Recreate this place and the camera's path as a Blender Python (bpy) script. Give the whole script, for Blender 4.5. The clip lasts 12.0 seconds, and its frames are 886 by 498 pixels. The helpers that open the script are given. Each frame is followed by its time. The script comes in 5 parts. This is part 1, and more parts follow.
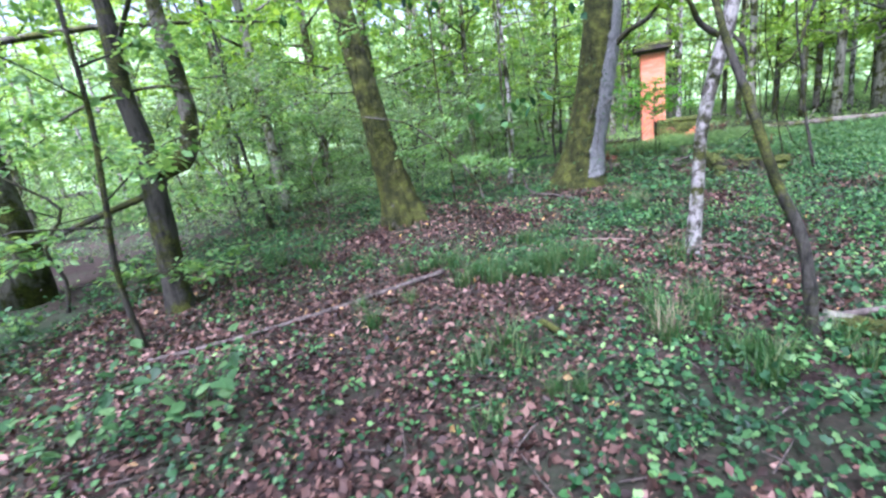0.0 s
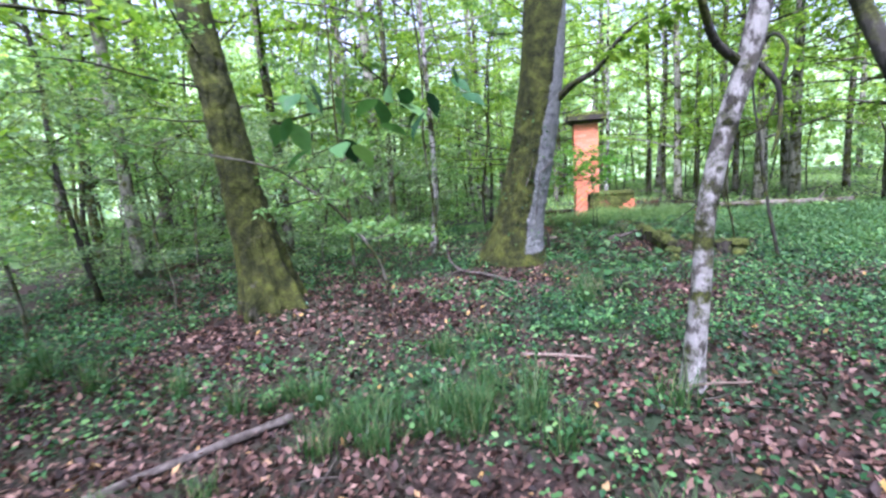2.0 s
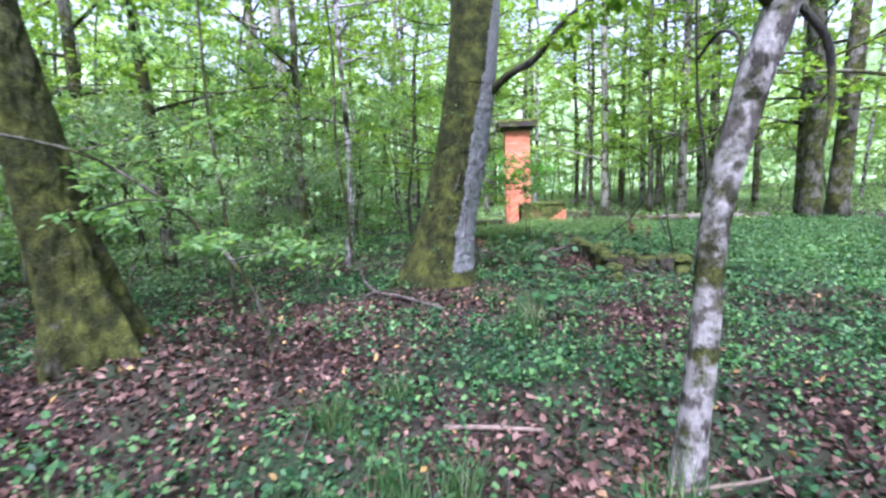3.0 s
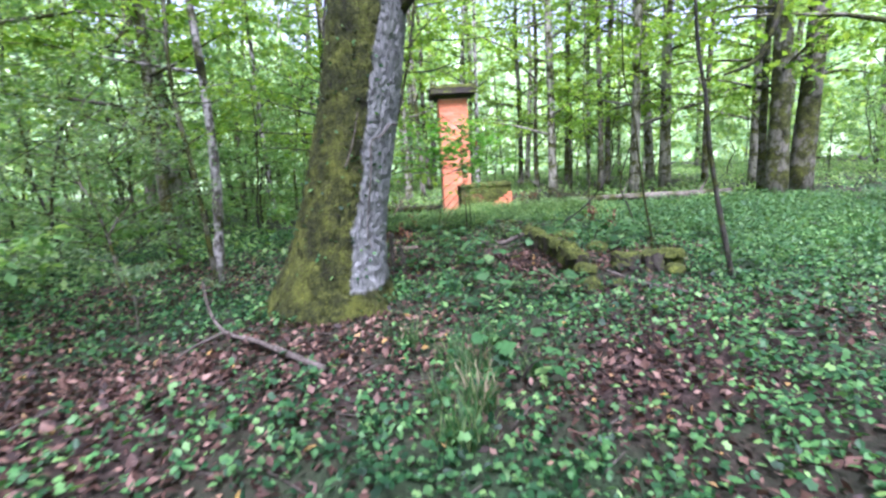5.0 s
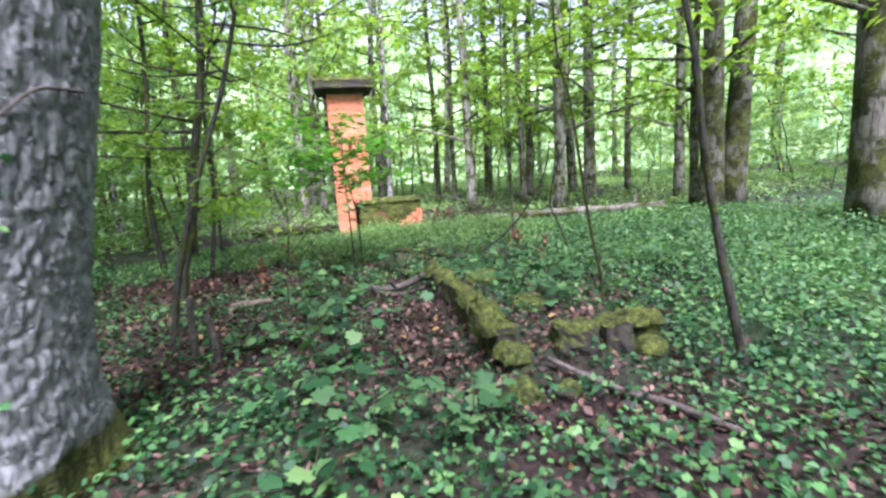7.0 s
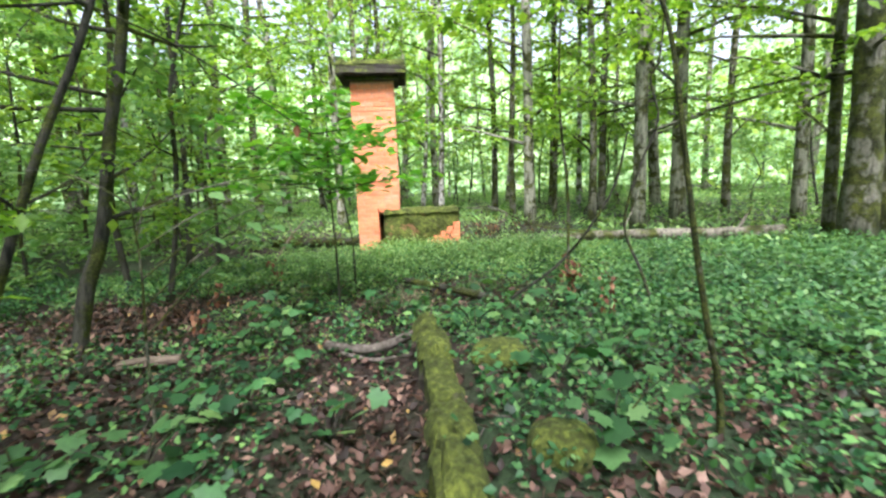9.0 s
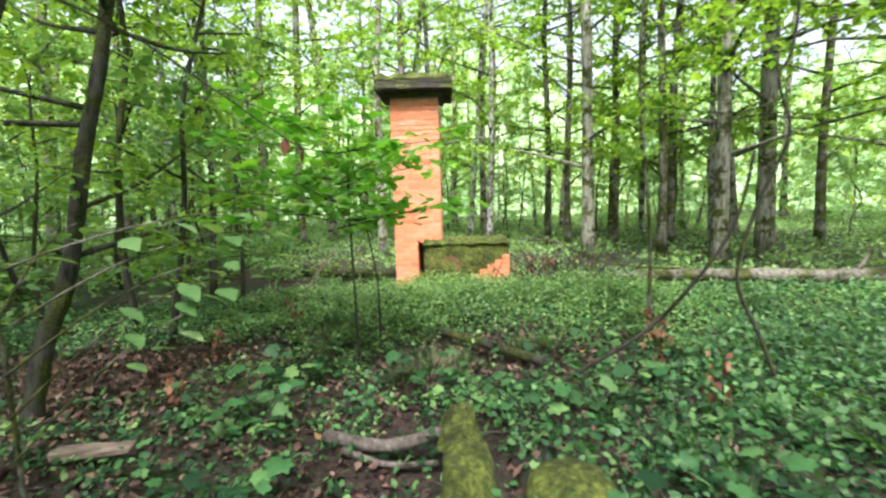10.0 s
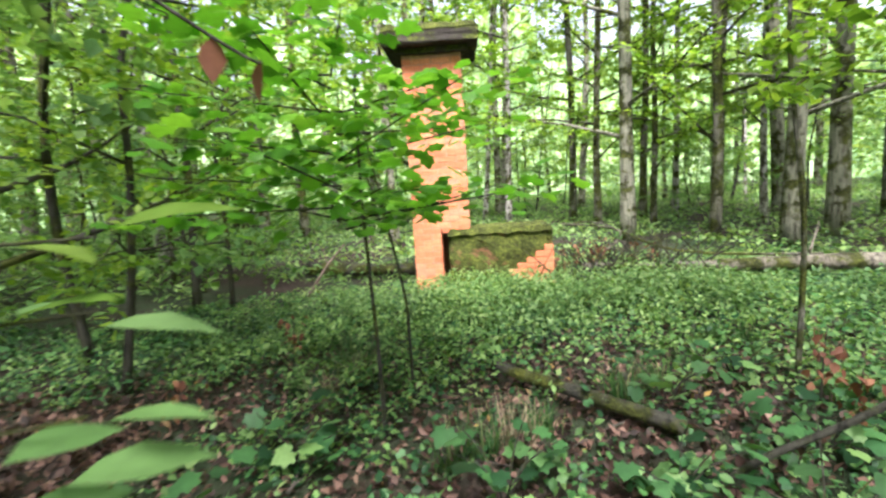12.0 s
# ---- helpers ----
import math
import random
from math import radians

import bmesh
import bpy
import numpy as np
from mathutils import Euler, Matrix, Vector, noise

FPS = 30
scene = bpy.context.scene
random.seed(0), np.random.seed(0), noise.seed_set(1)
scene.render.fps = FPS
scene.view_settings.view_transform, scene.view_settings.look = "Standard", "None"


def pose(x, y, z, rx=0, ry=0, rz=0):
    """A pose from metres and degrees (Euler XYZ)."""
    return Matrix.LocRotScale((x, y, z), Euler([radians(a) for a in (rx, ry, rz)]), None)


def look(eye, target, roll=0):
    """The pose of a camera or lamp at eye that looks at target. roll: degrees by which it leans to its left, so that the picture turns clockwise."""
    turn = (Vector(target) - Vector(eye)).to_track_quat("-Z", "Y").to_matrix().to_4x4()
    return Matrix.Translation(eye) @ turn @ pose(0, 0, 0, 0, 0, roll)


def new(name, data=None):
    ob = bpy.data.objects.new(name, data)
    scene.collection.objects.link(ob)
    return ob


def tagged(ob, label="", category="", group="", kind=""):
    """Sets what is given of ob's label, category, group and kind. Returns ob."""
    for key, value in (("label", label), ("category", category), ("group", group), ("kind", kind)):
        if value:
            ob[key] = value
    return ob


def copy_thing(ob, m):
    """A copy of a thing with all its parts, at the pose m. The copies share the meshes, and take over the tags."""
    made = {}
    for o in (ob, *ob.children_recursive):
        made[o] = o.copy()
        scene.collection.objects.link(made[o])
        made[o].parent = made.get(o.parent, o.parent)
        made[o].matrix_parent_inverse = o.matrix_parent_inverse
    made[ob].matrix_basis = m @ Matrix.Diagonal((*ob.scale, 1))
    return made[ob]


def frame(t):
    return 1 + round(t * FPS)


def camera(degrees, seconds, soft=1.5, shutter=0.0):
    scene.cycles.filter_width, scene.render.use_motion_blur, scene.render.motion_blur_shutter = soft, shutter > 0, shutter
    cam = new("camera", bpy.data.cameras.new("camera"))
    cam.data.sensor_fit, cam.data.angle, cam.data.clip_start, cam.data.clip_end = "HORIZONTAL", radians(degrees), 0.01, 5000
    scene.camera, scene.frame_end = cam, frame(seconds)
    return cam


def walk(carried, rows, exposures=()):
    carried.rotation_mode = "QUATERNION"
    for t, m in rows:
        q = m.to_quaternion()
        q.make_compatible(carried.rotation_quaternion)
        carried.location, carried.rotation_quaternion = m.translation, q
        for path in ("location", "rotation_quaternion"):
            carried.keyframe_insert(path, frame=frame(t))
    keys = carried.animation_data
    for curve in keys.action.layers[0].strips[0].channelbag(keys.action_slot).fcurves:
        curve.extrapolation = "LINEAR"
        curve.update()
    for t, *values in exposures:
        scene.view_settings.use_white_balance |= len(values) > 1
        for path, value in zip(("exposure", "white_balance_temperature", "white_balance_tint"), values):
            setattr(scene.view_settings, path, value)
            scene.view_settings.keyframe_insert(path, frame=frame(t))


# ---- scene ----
cam = camera(87.7, 12.0, soft=2.5, shutter=0.35)
PATH = [
    (0, (0.157, -0.065, 1.347), (0.118, 1.865, 0.824), -8.2),
    (0.5, (0.293, 0.432, 1.311), (0.332, 2.37, 0.82), -7.0),
    (1, (0.398, 1.073, 1.259), (0.565, 3.025, 0.855), -4.4),
    (1.5, (0.53, 1.588, 1.238), (0.766, 3.552, 0.942), -3.7),
    (2, (0.703, 2.159, 1.192), (0.989, 4.115, 0.89), -4.1),
    (2.5, (0.923, 2.781, 1.171), (1.362, 4.707, 0.86), -3.2),
    (3, (1.157, 3.402, 1.1), (1.738, 5.295, 0.818), -2.5),
    (3.2, (1.219, 3.593, 1.132), (1.839, 5.473, 0.849), -2.3),
    (4.8, (2.205, 5.244, 0.917), (2.963, 7.056, 0.542), -2.4),
    (5, (2.324, 5.472, 0.942), (3.117, 7.272, 0.581), -3.6),
    (5.5, (2.668, 5.981, 0.934), (3.569, 7.731, 0.581), -3.7),
    (6, (3.058, 6.424, 0.896), (4.031, 8.138, 0.557), -3.3),
    (6.5, (3.491, 6.917, 0.911), (4.57, 8.568, 0.578), -3.8),
    (7, (3.951, 7.312, 0.932), (5.022, 8.966, 0.591), -3.8),
    (7.2, (4.119, 7.475, 0.884), (5.181, 9.133, 0.534), -3.4),
    (8.8, (5.35, 8.619, 0.899), (6.201, 10.401, 0.584), -1.6),
    (9, (5.513, 8.775, 0.858), (6.333, 10.575, 0.565), -2.2),
    (9.5, (5.732, 9.127, 0.911), (6.453, 10.973, 0.646), -1.6),
    (10, (5.974, 9.72, 0.93), (6.608, 11.607, 0.739), -1.6),
    (10.5, (6.063, 9.949, 1.008), (6.618, 11.859, 0.802), -2.9),
    (11, (6.096, 10.208, 1.069), (6.572, 12.139, 0.858), -2.7),
    (11.5, (6.021, 10.65, 0.981), (6.472, 12.582, 0.725), -3.4),
    (12, (6.107, 11.124, 0.956), (6.712, 13.011, 0.686), -3.7),
]

walk(cam, [(t, look(eye, target, roll)) for t, eye, target, roll in PATH], exposures=((0.0, 3.02, 5050, 37), (1.5, 2.95, 5100, 38), (3.0, 2.9, 5100, 38), (5.5, 2.98, 5250, 36), (7.2, 2.98, 5400, 33), (9.0, 2.93, 5800, 16), (10.7, 2.87, 6000, 19), (12.0, 2.97, 6050, 21)))

# ---------------------------------------------------------------- light
world = bpy.data.worlds.new("sky_world")
scene.world = world
world.use_nodes = True
wn = world.node_tree
sky = wn.nodes.new("ShaderNodeTexSky")
sky.sky_type = "NISHITA"
sky.sun_disc = False
sky.sun_elevation, sky.sun_rotation = radians(60), radians(200)
sky.dust_density, sky.ozone_density = 4.0, 0.6
wn.nodes["Background"].inputs[1].default_value = 0.07
veil = wn.nodes.new("ShaderNodeHueSaturation")
veil.inputs["Saturation"].default_value = 0.4
wn.links.new(sky.outputs[0], veil.inputs["Color"])
wn.links.new(veil.outputs[0], wn.nodes["Background"].inputs[0])
sun = new("sun", bpy.data.lights.new("sun", "SUN"))
sun.data.energy, sun.data.angle, sun.data.color = 3.0, radians(22), (1.0, 0.95, 0.86)
sun.matrix_world = look((-6, -17, 31), (0, 0, 0))
tagged(sun, kind="structure")


# ---------------------------------------------------------------- materials
def nodes_of(name, rough=0.8):
    m = bpy.data.materials.new(name)
    m.use_nodes = True
    nt = m.node_tree
    b = nt.nodes["Principled BSDF"]
    b.inputs["Roughness"].default_value = rough
    b.inputs["Specular IOR Level"].default_value = 0.25
    return m, nt, b


def ramp(nt, fac, stops):
    r = nt.nodes.new("ShaderNodeValToRGB")
    els = r.color_ramp.elements
    while len(els) < len(stops):
        els.new(0.5)
    for e, (p, c) in zip(els, stops):
        e.position, e.color = p, (*c, 1)
    nt.links.new(fac, r.inputs[0])
    return r.outputs[0]


def coords(nt, scale=(1, 1, 1)):
    tc, mp = nt.nodes.new("ShaderNodeTexCoord"), nt.nodes.new("ShaderNodeMapping")
    mp.inputs["Scale"].default_value = scale
    nt.links.new(tc.outputs["Object"], mp.inputs[0])
    return mp.outputs[0]


def noise_tex(nt, vec, scale, detail=6, rough=0.6):
    n = nt.nodes.new("ShaderNodeTexNoise")
    n.inputs["Scale"].default_value, n.inputs["Detail"].default_value, n.inputs["Roughness"].default_value = scale, detail, rough
    nt.links.new(vec, n.inputs["Vector"])
    return n.outputs["Fac"]


def noise_colour(nt, scale):
    n = nt.nodes.new("ShaderNodeTexNoise")
    n.inputs["Scale"].default_value = scale
    nt.links.new(coords(nt), n.inputs["Vector"])
    return n.outputs["Color"]


def mix(nt, fac, a, b, blend="MIX"):
    m = nt.nodes.new("ShaderNodeMix")
    m.data_type, m.blend_type = "RGBA", blend
    for sock, v in ((m.inputs[0], fac), (m.inputs[6], a), (m.inputs[7], b)):
        if hasattr(v, "links"):
            nt.links.new(v, sock)
        else:
            sock.default_value = v if isinstance(v, float) else (*v, 1)
    return m.outputs[2]


def bump(nt, b, height, strength=0.5, dist=0.02):
    n = nt.nodes.new("ShaderNodeBump")
    n.inputs["Strength"].default_value, n.inputs["Distance"].default_value = strength, dist
    nt.links.new(height, n.inputs["Height"])
    nt.links.new(n.outputs[0], b.inputs["Normal"])


def maths(nt, op, a, b=0.0, c=0.0):
    n = nt.nodes.new("ShaderNodeMath")
    n.operation = op
    for sock, v in zip(n.inputs, (a, b, c)):
        if hasattr(v, "links"):
            nt.links.new(v, sock)
        else:
            sock.default_value = v
    return n.outputs[0]


def leaf_material(name, stops, through_light=0.45, rough=0.5, patch=0.0):
    """Thin leaves that pass light, each leaf of its own tone."""
    m, nt, b = nodes_of(name, rough)
    geo = nt.nodes.new("ShaderNodeNewGeometry")
    tone = ramp(nt, geo.outputs["Random Per Island"], stops)
    patchy = noise_tex(nt, coords(nt), 0.7, 4, 0.6)
    tone = mix(nt, patch, tone, ramp(nt, patchy, [(0.34, (0.55, 0.58, 0.62)), (0.66, (1.3, 1.25, 1.1))]), "MULTIPLY")
    veins = noise_tex(nt, coords(nt), 35, 3)
    tone = mix(nt, 0.35, tone, ramp(nt, veins, [(0.3, (0.55, 0.55, 0.5)), (0.7, (1.25, 1.25, 1.2))]), "MULTIPLY")
    nt.links.new(tone, b.inputs["Base Color"])
    tr, mx = nt.nodes.new("ShaderNodeBsdfTranslucent"), nt.nodes.new("ShaderNodeMixShader")
    nt.links.new(mix(nt, 1.0, tone, (1.3, 1.25, 0.6), "MULTIPLY"), tr.inputs[0])
    mx.inputs[0].default_value = through_light
    nt.links.new(b.outputs[0], mx.inputs[1])
    nt.links.new(tr.outputs[0], mx.inputs[2])
    nt.links.new(mx.outputs[0], nt.nodes["Material Output"].inputs[0])
    return m


def bark_material(name, dark, light, moss=0.0, side=None, patches=None, grain=(9, 9, 1.6), plates=None):
    """Ridged bark. moss: share of moss; side: the direction in x that the moss keeps to; patches: pale plates as on a birch."""
    m, nt, b = nodes_of(name, 0.92)
    v = coords(nt, grain)
    ridges = noise_tex(nt, v, 2.2, 8, 0.65)
    fine = noise_tex(nt, coords(nt, (40, 40, 18)), 1.5, 5)
    col = ramp(nt, ridges, [(0.36, dark), (0.52, light), (0.72, tuple(min(1, c * 1.15) for c in light))])
    col = mix(nt, 0.5, col, ramp(nt, fine, [(0.3, (0.55, 0.55, 0.55)), (0.7, (1.2, 1.2, 1.2))]), "MULTIPLY")
    if plates:
        vo = nt.nodes.new("ShaderNodeTexVoronoi")
        vo.feature, vo.inputs["Scale"].default_value, vo.inputs["Randomness"].default_value = "DISTANCE_TO_EDGE", 1.0, 1.0
        nt.links.new(mix(nt, 0.5, coords(nt, plates), noise_colour(nt, 9.0), "LINEAR_LIGHT"), vo.inputs["Vector"])
        crack = ramp(nt, vo.outputs["Distance"], [(0.015, (0, 0, 0)), (0.13, (1, 1, 1))])
        crack = maths(nt, "MAXIMUM", crack, ramp(nt, noise_tex(nt, coords(nt, (9, 9, 4)), 2.0, 5, 0.6), [(0.4, (0.15, 0.15, 0.15)), (0.6, (0.85, 0.85, 0.85))]))
        col = mix(nt, crack, mix(nt, 0.3, tuple(c * 0.35 for c in dark), col), mix(nt, 0.45, col, light))
        ridges = maths(nt, "ADD", maths(nt, "MULTIPLY", crack, 0.9), maths(nt, "MULTIPLY", ridges, 0.5))
    if patches:
        pv = noise_tex(nt, coords(nt, (5, 5, 3.0)), 2.4, 6, 0.6)
        col = mix(nt, ramp(nt, pv, [(0.43, (0, 0, 0)), (0.53, (1, 1, 1))]), col, mix(nt, fine, tuple(c * 0.45 for c in patches), patches))
    if moss:
        sep = nt.nodes.new("ShaderNodeSeparateXYZ")
        nt.links.new(coords(nt), sep.inputs[0])
        mn = noise_tex(nt, coords(nt), 3.0, 7, 0.65)
        f = mn
        if side is not None:
            f = maths(nt, "ADD", maths(nt, "MULTIPLY", maths(nt, "ADD", maths(nt, "MULTIPLY_ADD", sep.outputs["Z"], -side[2], sep.outputs["X"]), -side[0]), side[1]), mn)
            foot = maths(nt, "MAXIMUM", maths(nt, "MULTIPLY_ADD", sep.outputs["Z"], -4.0, 1.5), 0.0)
            f = maths(nt, "MAXIMUM", f, maths(nt, "MULTIPLY", foot, mn))
        low = 0.62 - 0.4 * moss
        fac = ramp(nt, f, [(low, (0, 0, 0)), (low + 0.08, (1, 1, 1))])
        mv = maths(nt, "MULTIPLY_ADD", noise_tex(nt, coords(nt), 5, 4, 0.6), 0.45, maths(nt, "MULTIPLY", noise_tex(nt, coords(nt), 55, 6, 0.75), 0.55))
        mosscol = ramp(nt, mv, [(0.4, (0.006, 0.006, 0.002)), (0.5, (0.03, 0.036, 0.006)), (0.63, (0.098, 0.11, 0.016))])
        col = mix(nt, fac, col, mosscol)
    nt.links.new(col, b.inputs["Base Color"])
    lumps = noise_tex(nt, coords(nt), 14, 5, 0.6)
    bump(nt, b, maths(nt, "ADD", ridges, maths(nt, "ADD", maths(nt, "MULTIPLY", fine, 0.35), maths(nt, "MULTIPLY", lumps, 0.8))), 0.75 if plates else 1.0, 0.03)
    return m


def plain_material(name, stops, scale=8, stretch=(1, 1, 1), rough=0.9, relief=0.6, dist=0.01):
    m, nt, b = nodes_of(name, rough)
    v = coords(nt, stretch)
    n1, n2 = noise_tex(nt, v, scale, 8, 0.65), noise_tex(nt, v, scale * 0.17, 3)
    col = ramp(nt, n1, stops)
    col = mix(nt, 0.6, col, ramp(nt, n2, [(0.3, (0.6, 0.6, 0.6)), (0.7, (1.2, 1.2, 1.2))]), "MULTIPLY")
    nt.links.new(col, b.inputs["Base Color"])
    bump(nt, b, n1, relief, dist)
    return m


def brick_material():
    m, nt, b = nodes_of("orange_brick", 0.9)
    info = nt.nodes.new("ShaderNodeObjectInfo")
    tone = ramp(nt, info.outputs["Random"], [(0.0, (0.5, 0.155, 0.075)), (0.35, (0.6, 0.205, 0.1)), (0.7, (0.64, 0.245, 0.125)), (1.0, (0.55, 0.235, 0.145))])
    n = noise_tex(nt, coords(nt), 18, 7, 0.7)
    col = mix(nt, 0.7, tone, ramp(nt, n, [(0.25, (0.55, 0.5, 0.48)), (0.6, (1.1, 1.1, 1.1))]), "MULTIPLY")
    nt.links.new(col, b.inputs["Base Color"])
    bump(nt, b, n, 0.6, 0.008)
    return m


def mossy_stone(name, stone, amount):
    m, nt, b = nodes_of(name, 0.95)
    v = coords(nt)
    big, fine = noise_tex(nt, v, 2.6, 6, 0.65), noise_tex(nt, v, 30, 7, 0.7)
    base = ramp(nt, noise_tex(nt, v, 9, 6), [(0.3, tuple(c * 0.4 for c in stone)), (0.7, stone)])
    moss = ramp(nt, maths(nt, "MULTIPLY_ADD", noise_tex(nt, v, 7, 4, 0.6), 0.4, maths(nt, "MULTIPLY", fine, 0.6)), [(0.36, (0.01, 0.013, 0.003)), (0.5, (0.045, 0.056, 0.01)), (0.66, (0.15, 0.175, 0.028))])
    geo, up = nt.nodes.new("ShaderNodeNewGeometry"), nt.nodes.new("ShaderNodeSeparateXYZ")
    nt.links.new(geo.outputs["Normal"], up.inputs[0])
    grown = maths(nt, "MULTIPLY_ADD", up.outputs["Z"], 0.22, big)
    fac = ramp(nt, grown, [(0.66 - 0.35 * amount, (0, 0, 0)), (0.76 - 0.35 * amount, (1, 1, 1))])
    nt.links.new(mix(nt, fac, base, moss), b.inputs["Base Color"])
    bump(nt, b, fine, 1.0, 0.02)
    return m


def ground_material():
    m, nt, b = nodes_of("forest_floor", 0.95)
    v = coords(nt)
    n1, n2, n3 = noise_tex(nt, v, 24, 8, 0.7), noise_tex(nt, v, 0.45, 5, 0.6), noise_tex(nt, v, 60, 4, 0.7)
    litter = ramp(nt, n1, [(0.3, (0.007, 0.005, 0.004)), (0.5, (0.028, 0.018, 0.014)), (0.7, (0.085, 0.055, 0.044))])
    green = ramp(nt, n3, [(0.3, (0.007, 0.014, 0.006)), (0.7, (0.04, 0.07, 0.028))])
    nt.links.new(mix(nt, ramp(nt, n2, [(0.42, (0, 0, 0)), (0.6, (1, 1, 1))]), litter, green), b.inputs["Base Color"])
    bump(nt, b, n1, 1.0, 0.03)
    return m


LEAF_LOW = leaf_material("low_plant_leaf", [(0.0, (0.007, 0.03, 0.011)), (0.35, (0.023, 0.085, 0.03)), (0.7, (0.062, 0.17, 0.054)), (0.93, (0.115, 0.24, 0.08)), (1.0, (0.18, 0.31, 0.105))], 0.3, 0.5, 1.0)
LEAF_NETTLE = leaf_material("nettle_leaf", [(0.0, (0.06, 0.14, 0.04)), (0.6, (0.16, 0.29, 0.095)), (1.0, (0.29, 0.42, 0.17))], 0.45, 0.5, 0.7)
LEAF_CLEAR = leaf_material("clearing_leaf", [(0.0, (0.024, 0.075, 0.026)), (0.55, (0.07, 0.165, 0.058)), (1.0, (0.14, 0.25, 0.095))], 0.4, 0.5, 0.8)
LEAF_FERN = leaf_material("grass_blade", [(0.0, (0.02, 0.07, 0.018)), (0.7, (0.045, 0.12, 0.03)), (1.0, (0.16, 0.2, 0.08))], 0.35, 0.45)
LEAF_TREE = leaf_material("tree_leaf", [(0.0, (0.075, 0.17, 0.016)), (0.5, (0.135, 0.26, 0.026)), (1.0, (0.21, 0.33, 0.045))], 0.55)
LEAF_DARK = leaf_material("shaded_leaf", [(0.0, (0.07, 0.16, 0.05)), (0.5, (0.125, 0.25, 0.08)), (1.0, (0.2, 0.33, 0.115))], 0.55)
LEAF_MAPLE = leaf_material("maple_leaf", [(0.0, (0.06, 0.2, 0.015)), (0.6, (0.11, 0.31, 0.025)), (1.0, (0.18, 0.4, 0.04))], 0.5, 0.4)
LEAF_THICKET = leaf_material("thicket_leaf", [(0.0, (0.06, 0.12, 0.055)), (0.6, (0.12, 0.2, 0.095)), (1.0, (0.22, 0.31, 0.16))], 0.5)
LEAF_HAZEL = leaf_material("hazel_leaf", [(0.0, (0.06, 0.14, 0.04)), (0.6, (0.115, 0.215, 0.07)), (1.0, (0.18, 0.28, 0.11))], 0.4, 0.5)
LEAF_FAR = leaf_material("distant_leaf", [(0.0, (0.08, 0.17, 0.05)), (0.5, (0.16, 0.28, 0.085)), (1.0, (0.29, 0.41, 0.14))], 0.6)
LEAF_BROWN = leaf_material("dead_leaf", [(0.0, (0.01, 0.006, 0.004)), (0.4, (0.042, 0.022, 0.016)), (0.8, (0.125, 0.07, 0.053)), (0.98, (0.23, 0.145, 0.112)), (1.0, (0.36, 0.23, 0.06))], 0.1, 0.6)
LEAF_RUST = leaf_material("withered_frond", [(0.0, (0.07, 0.025, 0.015)), (0.6, (0.17, 0.07, 0.04)), (1.0, (0.28, 0.14, 0.08))], 0.2, 0.7)
BARK_OAK = bark_material("oak_bark", (0.1, 0.102, 0.1), (0.19, 0.197, 0.188), 1.0, (-0.06, -4.0, 0.22), grain=(13, 13, 3.2), plates=(33, 33, 8.0))
BARK_MOSS = bark_material("mossy_bark", (0.045, 0.042, 0.03), (0.2, 0.2, 0.15), 0.36)
BARK_DARK = bark_material("dark_bark", (0.009, 0.0085, 0.007), (0.046, 0.044, 0.034), 0.36)
BARK_GREY = bark_material("grey_bark", (0.028, 0.027, 0.02), (0.135, 0.13, 0.1), 0.46)
BARK_BIRCH = bark_material("birch_bark", (0.02, 0.018, 0.016), (0.1, 0.09, 0.075), 0.32, None, (0.43, 0.41, 0.38))
BARK_THICKMOSS = bark_material("moss_coated_bark", (0.02, 0.018, 0.014), (0.1, 0.09, 0.07), 0.72)
WOOD_DEAD = plain_material("weathered_dead_wood", [(0.3, (0.028, 0.022, 0.018)), (0.55, (0.095, 0.08, 0.067)), (0.78, (0.2, 0.175, 0.15))], 7, (3, 3, 3))
WOOD_PALE = plain_material("bare_pale_wood", [(0.3, (0.07, 0.05, 0.036)), (0.6, (0.2, 0.155, 0.12)), (0.8, (0.34, 0.28, 0.22))], 6, (1, 6, 6))
WOOD_LOG = bark_material("weathered_log_bark", (0.04, 0.035, 0.028), (0.15, 0.135, 0.105), 0.34)
MORTAR = plain_material("lime_mortar", [(0.3, (0.32, 0.16, 0.1)), (0.7, (0.52, 0.3, 0.2))], 20)
BRICK = brick_material()
MOSS_STONE = mossy_stone("moss_grown_masonry", (0.07, 0.06, 0.05), 0.5)
MOSS_BRICK = mossy_stone("moss_grown_brick", (0.3, 0.14, 0.08), 0.95)
MOSS = mossy_stone("cushion_moss", (0.06, 0.065, 0.02), 0.72)
CONCRETE = mossy_stone("damp_dark_concrete", (0.06, 0.052, 0.045), 0.62)
FLOOR = ground_material()


# ---------------------------------------------------------------- mesh helpers
rng = np.random.default_rng(7)


